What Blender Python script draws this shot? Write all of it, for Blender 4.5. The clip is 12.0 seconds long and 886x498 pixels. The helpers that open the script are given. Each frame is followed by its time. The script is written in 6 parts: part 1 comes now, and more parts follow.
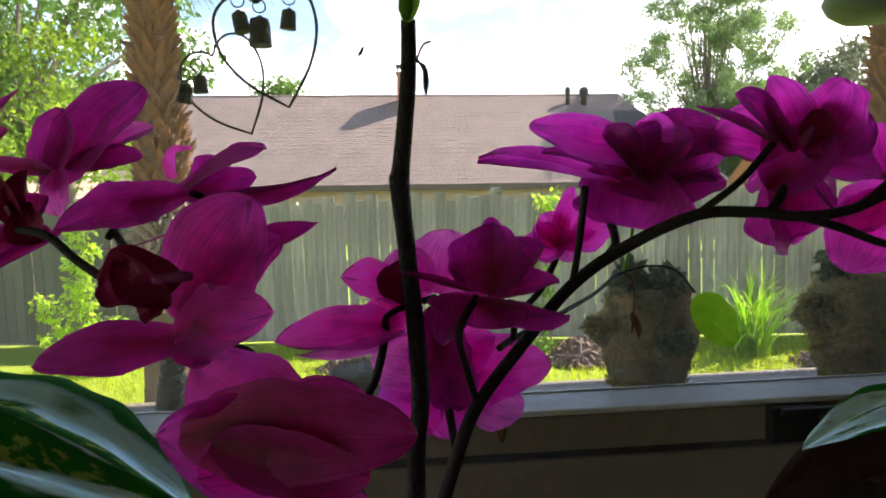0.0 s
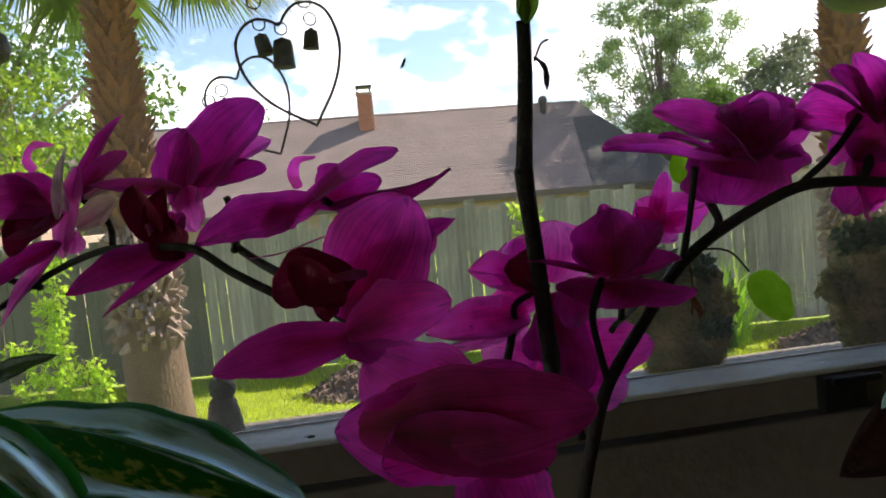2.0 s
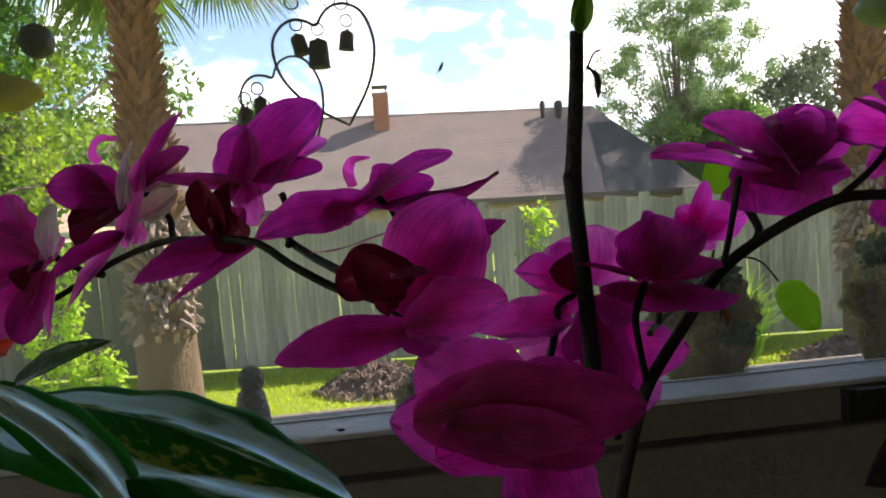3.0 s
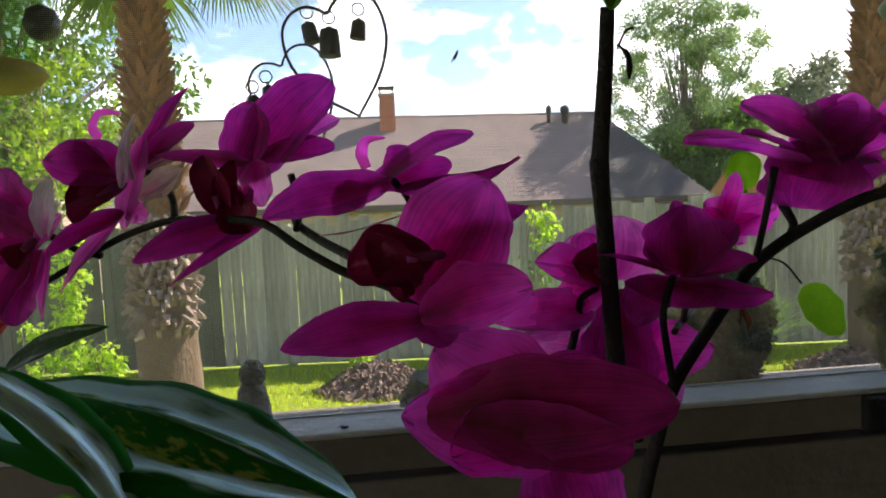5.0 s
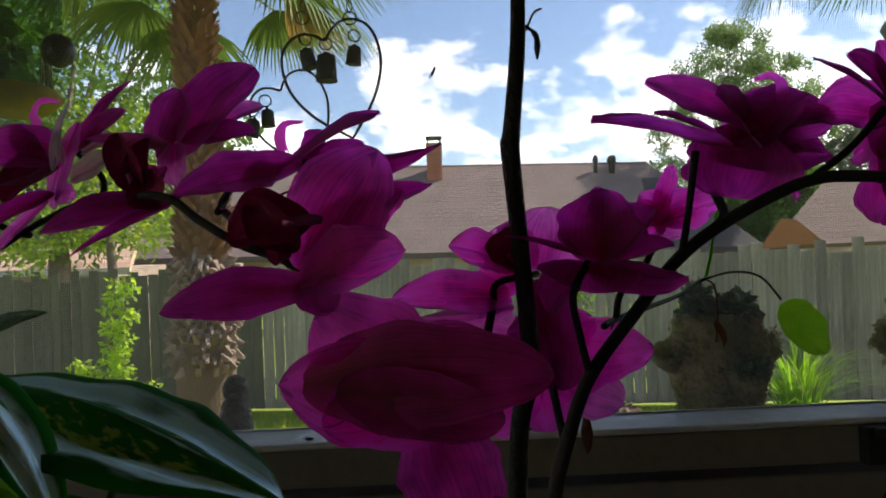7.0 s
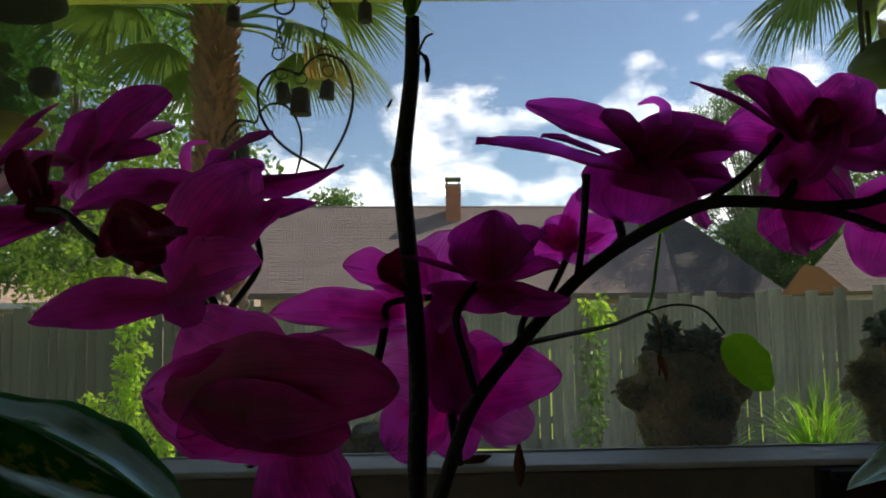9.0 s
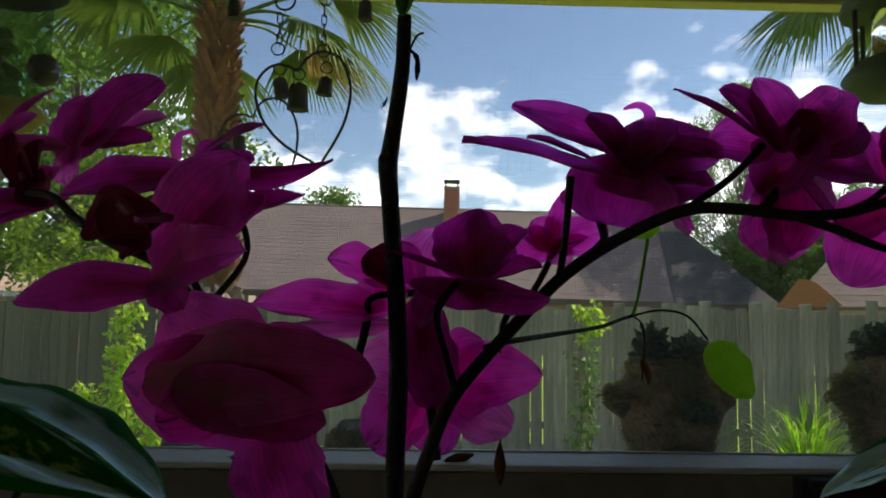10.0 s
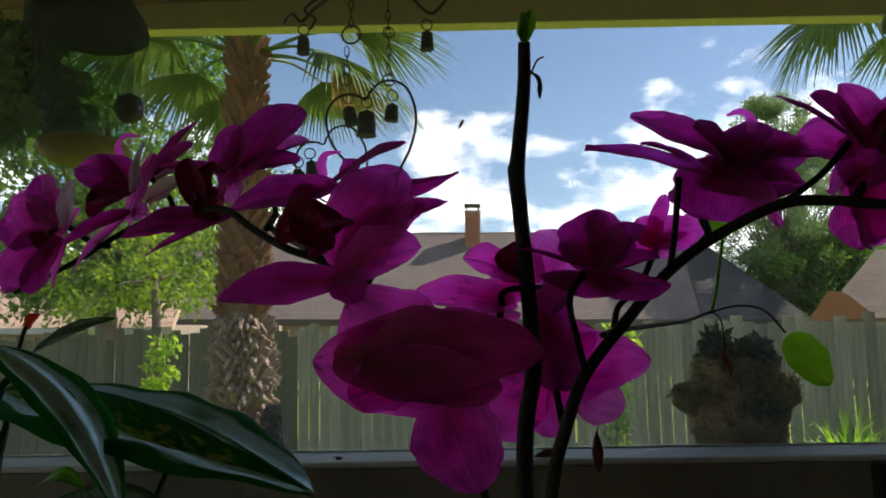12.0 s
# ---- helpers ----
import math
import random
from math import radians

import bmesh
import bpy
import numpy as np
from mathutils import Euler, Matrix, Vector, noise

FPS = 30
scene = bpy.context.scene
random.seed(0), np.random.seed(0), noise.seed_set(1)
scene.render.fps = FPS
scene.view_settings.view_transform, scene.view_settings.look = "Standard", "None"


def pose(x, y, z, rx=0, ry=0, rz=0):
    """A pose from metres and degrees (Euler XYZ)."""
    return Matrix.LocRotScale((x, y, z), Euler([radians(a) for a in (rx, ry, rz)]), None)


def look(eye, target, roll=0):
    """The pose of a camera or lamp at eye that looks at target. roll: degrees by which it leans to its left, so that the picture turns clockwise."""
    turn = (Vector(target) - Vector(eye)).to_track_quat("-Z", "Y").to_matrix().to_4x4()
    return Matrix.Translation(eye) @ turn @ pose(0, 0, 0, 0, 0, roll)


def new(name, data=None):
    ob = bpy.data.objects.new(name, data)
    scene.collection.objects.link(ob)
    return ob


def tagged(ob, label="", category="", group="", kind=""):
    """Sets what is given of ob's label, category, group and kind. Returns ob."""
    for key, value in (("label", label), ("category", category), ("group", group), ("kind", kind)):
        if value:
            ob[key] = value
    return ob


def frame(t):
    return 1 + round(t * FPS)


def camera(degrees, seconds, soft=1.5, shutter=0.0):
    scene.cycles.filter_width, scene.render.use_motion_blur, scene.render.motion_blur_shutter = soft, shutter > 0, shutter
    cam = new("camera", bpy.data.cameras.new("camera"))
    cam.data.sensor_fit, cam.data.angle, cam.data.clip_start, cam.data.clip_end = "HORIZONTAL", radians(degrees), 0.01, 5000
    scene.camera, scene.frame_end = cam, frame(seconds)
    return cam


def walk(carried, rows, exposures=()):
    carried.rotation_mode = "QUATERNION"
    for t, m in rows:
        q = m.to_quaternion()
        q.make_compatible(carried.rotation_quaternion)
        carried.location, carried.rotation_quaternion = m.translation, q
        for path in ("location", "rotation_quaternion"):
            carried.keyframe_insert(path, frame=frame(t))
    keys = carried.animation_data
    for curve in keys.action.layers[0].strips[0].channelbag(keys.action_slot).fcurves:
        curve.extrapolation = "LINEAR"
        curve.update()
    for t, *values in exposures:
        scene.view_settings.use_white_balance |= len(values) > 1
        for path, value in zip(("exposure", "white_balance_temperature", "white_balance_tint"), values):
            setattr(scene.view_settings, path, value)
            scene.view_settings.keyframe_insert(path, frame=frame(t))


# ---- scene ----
cam = camera(66.7, 12.0, soft=1.8)
PATH = [
    (0, (0.089, 0.031, 1.959), (-0.082, 2.016, 1.784), -2.0),
    (0.5, (0.057, 0.023, 1.954), (-0.121, 2.012, 1.843), -2.4),
    (1, (0.016, 0.014, 1.951), (-0.16, 2.004, 1.857), -2.9),
    (1.5, (-0.008, 0.009, 1.953), (-0.141, 2.002, 1.842), -4.4),
    (2, (-0.012, 0.006, 1.952), (-0.09, 2.0, 1.818), -6.1),
    (2.5, (-0.03, -0.001, 1.949), (-0.132, 1.991, 1.806), -5.8),
    (3, (-0.037, -0.01, 1.954), (-0.146, 1.983, 1.828), -4.5),
    (5, (-0.048, 0.014, 1.943), (-0.165, 2.007, 1.825), -3.2),
    (5.5, (-0.025, 0.011, 1.93), (-0.156, 2.003, 1.809), -3.0),
    (6, (-0.012, 0.015, 1.917), (-0.174, 2.008, 1.849), -2.2),
    (6.5, (0.011, 0.02, 1.906), (-0.205, 2.008, 1.893), -2.5),
    (8.5, (0.098, 0.035, 1.88), (-0.195, 2.009, 2.023), -1.5),
    (9, (0.116, 0.035, 1.88), (-0.185, 2.006, 2.037), -1.3),
    (9.5, (0.127, 0.034, 1.877), (-0.165, 2.006, 2.038), 0.2),
    (10, (0.125, 0.031, 1.876), (-0.167, 2.003, 2.039), 0.6),
    (10.5, (0.112, 0.017, 1.869), (-0.219, 1.982, 2.043), -0.2),
    (11, (0.103, 0.003, 1.856), (-0.243, 1.965, 2.041), -0.9),
    (11.5, (0.083, -0.017, 1.851), (-0.273, 1.939, 2.065), -1.6),
    (12, (0.059, -0.035, 1.853), (-0.292, 1.92, 2.09), -1.2),
]
walk(cam, [(t, look(eye, target, roll)) for t, eye, target, roll in PATH],
     exposures=[(0.0, 1.92, 6900, 15), (0.7, 1.48, 6900, 15), (1.5, 1.38, 6900, 15), (3.0, 1.54, 6900, 15), (5.0, 1.54, 6900, 15), (6.0, 1.42, 6900, 15), (6.7, 1.05, 6900, 15), (8.3, 0.34, 6800, 9), (9.5, 0.42, 6800, 9), (12.0, 0.62, 6800, 9)])

# ---------------------------------------------------------------- world, sun
SUN_DIR = Vector((0.86, 0.54, 1.05)).normalized()
world = bpy.data.worlds.new("sky")
scene.world = world
world.use_nodes = True
wn, wl = world.node_tree.nodes, world.node_tree.links
wn.clear()
w_out = wn.new("ShaderNodeOutputWorld")
w_bg = wn.new("ShaderNodeBackground")
w_sky = wn.new("ShaderNodeTexSky")
w_sky.sky_type = "NISHITA"
w_sky.sun_disc = False
w_sky.sun_elevation = math.asin(SUN_DIR.z)
w_sky.sun_rotation = math.atan2(SUN_DIR.x, SUN_DIR.y)
w_sky.air_density, w_sky.dust_density, w_sky.ozone_density = 1.0, 0.2, 2.2
w_tc = wn.new("ShaderNodeTexCoord")
w_sep = wn.new("ShaderNodeSeparateXYZ")
wl.new(w_tc.outputs["Generated"], w_sep.inputs[0])


def wmath(op, a, b=None, clamp=False):
    n = wn.new("ShaderNodeMath")
    n.operation, n.use_clamp = op, clamp
    for i, v in enumerate((a, b)):
        if v is None:
            continue
        if isinstance(v, (int, float)):
            n.inputs[i].default_value = v
        else:
            wl.new(v, n.inputs[i])
    return n.outputs[0]


# cumulus layer: the direction is spread over a plane of cloud
w_den = wmath("ADD", wmath("MAXIMUM", w_sep.outputs["Z"], 0.0), 0.38)
w_cx = wmath("DIVIDE", w_sep.outputs["X"], w_den)
w_cy = wmath("DIVIDE", w_sep.outputs["Y"], w_den)
w_comb = wn.new("ShaderNodeCombineXYZ")
wl.new(w_cx, w_comb.inputs[0]), wl.new(w_cy, w_comb.inputs[1])
w_comb.inputs[2].default_value = 3.7
w_noise = wn.new("ShaderNodeTexNoise")
w_noise.inputs["Scale"].default_value = 4.2
w_noise.inputs["Detail"].default_value = 9.0
w_noise.inputs["Roughness"].default_value = 0.56
wl.new(w_comb.outputs[0], w_noise.inputs["Vector"])
# more cover low down than overhead
w_cover = wmath("ADD", w_noise.outputs["Fac"], wmath("MULTIPLY", wmath("SUBTRACT", 0.21, w_sep.outputs["Z"]), 0.80))
w_ramp = wn.new("ShaderNodeValToRGB")
w_ramp.color_ramp.elements[0].position, w_ramp.color_ramp.elements[1].position = 0.462, 0.61
wl.new(w_cover, w_ramp.inputs[0])
w_mix = wn.new("ShaderNodeMix")
w_mix.data_type = "RGBA"
wl.new(w_ramp.outputs[0], w_mix.inputs["Factor"])
wl.new(w_sky.outputs[0], w_mix.inputs["A"])
w_shade = wn.new("ShaderNodeTexNoise")
w_shade.inputs["Scale"].default_value, w_shade.inputs["Detail"].default_value = 9.0, 6.0
wl.new(w_comb.outputs[0], w_shade.inputs["Vector"])
w_tone = wn.new("ShaderNodeValToRGB")
w_tone.color_ramp.elements[0].position, w_tone.color_ramp.elements[1].position = 0.36, 0.60
w_tone.color_ramp.elements[0].color, w_tone.color_ramp.elements[1].color = (8.6, 9.4, 10.6, 1), (15.6, 15.8, 16.2, 1)
wl.new(w_shade.outputs["Fac"], w_tone.inputs[0])
wl.new(w_tone.outputs[0], w_mix.inputs["B"])
wl.new(w_mix.outputs["Result"], w_bg.inputs["Color"])
w_bg.inputs["Strength"].default_value = 0.132
wl.new(w_bg.outputs[0], w_out.inputs[0])

sun = new("sun", bpy.data.lights.new("sun", "SUN"))
sun.data.energy, sun.data.angle, sun.data.color = 5.0, radians(0.6), (1.0, 0.95, 0.86)
sun.matrix_world = look(SUN_DIR * 60, (0, 0, 0))


# ---------------------------------------------------------------- materials
def material(name, base, other=None, rough=0.7, scale=8.0, bump=0.0, bump_scale=60.0, metal=0.0, see=0.0,
             see_col=None, stretch=(1, 1, 1), by_piece=0.0, island=0.0, spec=0.4, fine=0.35, ramp=(0.35, 0.68)):
    """Two-scale noise between two colours; see: share of light that passes through a thin leaf."""
    m = bpy.data.materials.new(name)
    m.use_nodes = True
    n, l = m.node_tree.nodes, m.node_tree.links
    bsdf = n["Principled BSDF"]
    out = n["Material Output"]
    other = other or tuple(c * 0.7 for c in base)
    tc = n.new("ShaderNodeTexCoord")
    mp = n.new("ShaderNodeMapping")
    mp.inputs["Scale"].default_value = stretch
    l.new(tc.outputs["Object"], mp.inputs[0])
    big = n.new("ShaderNodeTexNoise")
    big.inputs["Scale"].default_value = scale
    big.inputs["Detail"].default_value = 6
    l.new(mp.outputs[0], big.inputs["Vector"])
    small = n.new("ShaderNodeTexNoise")
    small.inputs["Scale"].default_value = scale * 9
    small.inputs["Detail"].default_value = 4
    l.new(mp.outputs[0], small.inputs["Vector"])
    ad = n.new("ShaderNodeMix")
    ad.data_type = "FLOAT"
    ad.inputs[0].default_value = fine
    l.new(big.outputs["Fac"], ad.inputs[2]), l.new(small.outputs["Fac"], ad.inputs[3])
    rp = n.new("ShaderNodeValToRGB")
    e = rp.color_ramp.elements
    e[0].position, e[1].position = ramp
    e[0].color, e[1].color = (*base, 1), (*other, 1)
    l.new(ad.outputs[0], rp.inputs[0])
    col = rp.outputs[0]
    if by_piece or island:
        src = n.new("ShaderNodeObjectInfo").outputs["Random"] if by_piece else n.new("ShaderNodeNewGeometry").outputs["Random Per Island"]
        amt = by_piece or island
        mr = n.new("ShaderNodeMapRange")
        mr.inputs["To Min"].default_value, mr.inputs["To Max"].default_value = 1 - amt, 1 + amt
        l.new(src, mr.inputs[0])
        hs = n.new("ShaderNodeHueSaturation")
        l.new(mr.outputs[0], hs.inputs["Value"])
        l.new(col, hs.inputs["Color"])
        col = hs.outputs[0]
    l.new(col, bsdf.inputs["Base Color"])
    bsdf.inputs["Roughness"].default_value = rough
    bsdf.inputs["Metallic"].default_value = metal
    bsdf.inputs["Specular IOR Level"].default_value = spec
    if bump:
        bn = n.new("ShaderNodeTexNoise")
        bn.inputs["Scale"].default_value = bump_scale
        bn.inputs["Detail"].default_value = 5
        l.new(mp.outputs[0], bn.inputs["Vector"])
        bp = n.new("ShaderNodeBump")
        bp.inputs["Strength"].default_value = bump
        bp.inputs["Distance"].default_value = 0.02
        l.new(bn.outputs["Fac"], bp.inputs["Height"])
        l.new(bp.outputs[0], bsdf.inputs["Normal"])
    if see:
        tr = n.new("ShaderNodeBsdfTranslucent")
        if see_col:
            mx = n.new("ShaderNodeMix")
            mx.data_type, mx.blend_type = "RGBA", "MULTIPLY"
            mx.inputs["Factor"].default_value = 1
            l.new(col, mx.inputs["A"])
            mx.inputs["B"].default_value = (*see_col, 1)
            l.new(mx.outputs["Result"], tr.inputs["Color"])
        else:
            l.new(col, tr.inputs["Color"])
        ms = n.new("ShaderNodeMixShader")
        ms.inputs[0].default_value = see
        l.new(bsdf.outputs[0], ms.inputs[1]), l.new(tr.outputs[0], ms.inputs[2])
        l.new(ms.outputs[0], out.inputs[0])
    return m


def glass_material(name, tint):
    m = bpy.data.materials.new(name)
    m.use_nodes = True
    b = m.node_tree.nodes["Principled BSDF"]
    b.inputs["Base Color"].default_value = (*tint, 1)
    b.inputs["Transmission Weight"].default_value = 1.0
    b.inputs["Roughness"].default_value = 0.06
    b.inputs["IOR"].default_value = 1.45
    return m


def smoked_material(name, tint, body, clear):
    """Tinted clear plastic: part of the light goes straight through."""
    m = material(name, body, tuple(c * 1.6 for c in body), 0.5, 20, spec=0.2)
    n, l = m.node_tree.nodes, m.node_tree.links
    tp = n.new("ShaderNodeBsdfTransparent")
    tp.inputs["Color"].default_value = (*tint, 1)
    ms = n.new("ShaderNodeMixShader")
    ms.inputs[0].default_value = clear
    l.new(n["Principled BSDF"].outputs[0], ms.inputs[1]), l.new(tp.outputs[0], ms.inputs[2])
    l.new(ms.outputs[0], n["Material Output"].inputs[0])
    return m


def petal_material(name, deep, body, rim, see, see_col):
    """Petal: deep at the throat, paler towards the rim, with fine veins that fan out from the base."""
    m = bpy.data.materials.new(name)
    m.use_nodes = True
    n, l = m.node_tree.nodes, m.node_tree.links
    b, out = n["Principled BSDF"], n["Material Output"]
    uv = n.new("ShaderNodeUVMap")
    uv.uv_map = "petal"
    sep = n.new("ShaderNodeSeparateXYZ")
    l.new(uv.outputs[0], sep.inputs[0])

    def mth(op, a, c=None, clamp=False):
        q = n.new("ShaderNodeMath")
        q.operation, q.use_clamp = op, clamp
        for i, v in enumerate((a, c)):
            if isinstance(v, (int, float)):
                q.inputs[i].default_value = v
            elif v is not None:
                l.new(v, q.inputs[i])
        return q.outputs[0]

    tc = n.new("ShaderNodeTexCoord")
    blot = n.new("ShaderNodeTexNoise")
    blot.inputs["Scale"].default_value, blot.inputs["Detail"].default_value = 48.0, 6.0
    l.new(tc.outputs["Object"], blot.inputs["Vector"])
    av = mth("ABSOLUTE", mth("SUBTRACT", sep.outputs["Y"], 0.5))
    edge = mth("MAXIMUM", mth("MULTIPLY", mth("SUBTRACT", sep.outputs["X"], 0.25), 1.15), mth("MULTIPLY", av, 1.7))
    k = mth("ADD", edge, mth("MULTIPLY", mth("SUBTRACT", blot.outputs["Fac"], 0.5), 0.5))
    rp = n.new("ShaderNodeValToRGB")
    e = rp.color_ramp.elements
    e[0].position, e[1].position = 0.10, 0.95
    e[0].color, e[1].color = (*deep, 1), (*rim, 1)
    mid = e.new(0.42)
    mid.color = (*body, 1)
    l.new(k, rp.inputs[0])
    # veins
    cb = n.new("ShaderNodeCombineXYZ")
    l.new(mth("MULTIPLY", sep.outputs["X"], 1.6), cb.inputs[0])
    l.new(mth("MULTIPLY", sep.outputs["Y"], 26.0), cb.inputs[1])
    vn = n.new("ShaderNodeTexNoise")
    vn.inputs["Scale"].default_value, vn.inputs["Detail"].default_value = 1.0, 3.0
    l.new(cb.outputs[0], vn.inputs["Vector"])
    hs = n.new("ShaderNodeHueSaturation")
    l.new(rp.outputs[0], hs.inputs["Color"])
    l.new(mth("ADD", mth("MULTIPLY", mth("ADD", mth("MULTIPLY", vn.outputs["Fac"], 1.5), mth("MULTIPLY", blot.outputs["Fac"], 1.3)), 0.90), -0.26), hs.inputs["Value"])
    l.new(hs.outputs[0], b.inputs["Base Color"])
    b.inputs["Roughness"].default_value = 0.5
    b.inputs["Specular IOR Level"].default_value = 0.3
    b.inputs["Sheen Weight"].default_value = 0.15
    bp = n.new("ShaderNodeBump")
    bp.inputs["Strength"].default_value, bp.inputs["Distance"].default_value = 0.35, 0.002
    l.new(vn.outputs["Fac"], bp.inputs["Height"])
    l.new(bp.outputs[0], b.inputs["Normal"])
    tr = n.new("ShaderNodeBsdfTranslucent")
    mx = n.new("ShaderNodeMix")
    mx.data_type, mx.blend_type = "RGBA", "MULTIPLY"
    mx.inputs["Factor"].default_value = 1
    l.new(hs.outputs[0], mx.inputs["A"])
    mx.inputs["B"].default_value = (*see_col, 1)
    l.new(mx.outputs["Result"], tr.inputs["Color"])
    # thin tissue also scatters light forwards, so what lies behind tints it
    fw = n.new("ShaderNodeBsdfRefraction")
    fw.inputs["IOR"].default_value, fw.inputs["Roughness"].default_value = 1.3, 0.9
    l.new(mx.outputs["Result"], fw.inputs["Color"])
    th = n.new("ShaderNodeMixShader")
    th.inputs[0].default_value = 0.62
    l.new(tr.outputs[0], th.inputs[1]), l.new(fw.outputs[0], th.inputs[2])
    ms = n.new("ShaderNodeMixShader")
    ms.inputs[0].default_value = see
    l.new(b.outputs[0], ms.inputs[1]), l.new(th.outputs[0], ms.inputs[2])
    l.new(ms.outputs[0], out.inputs[0])
    return m


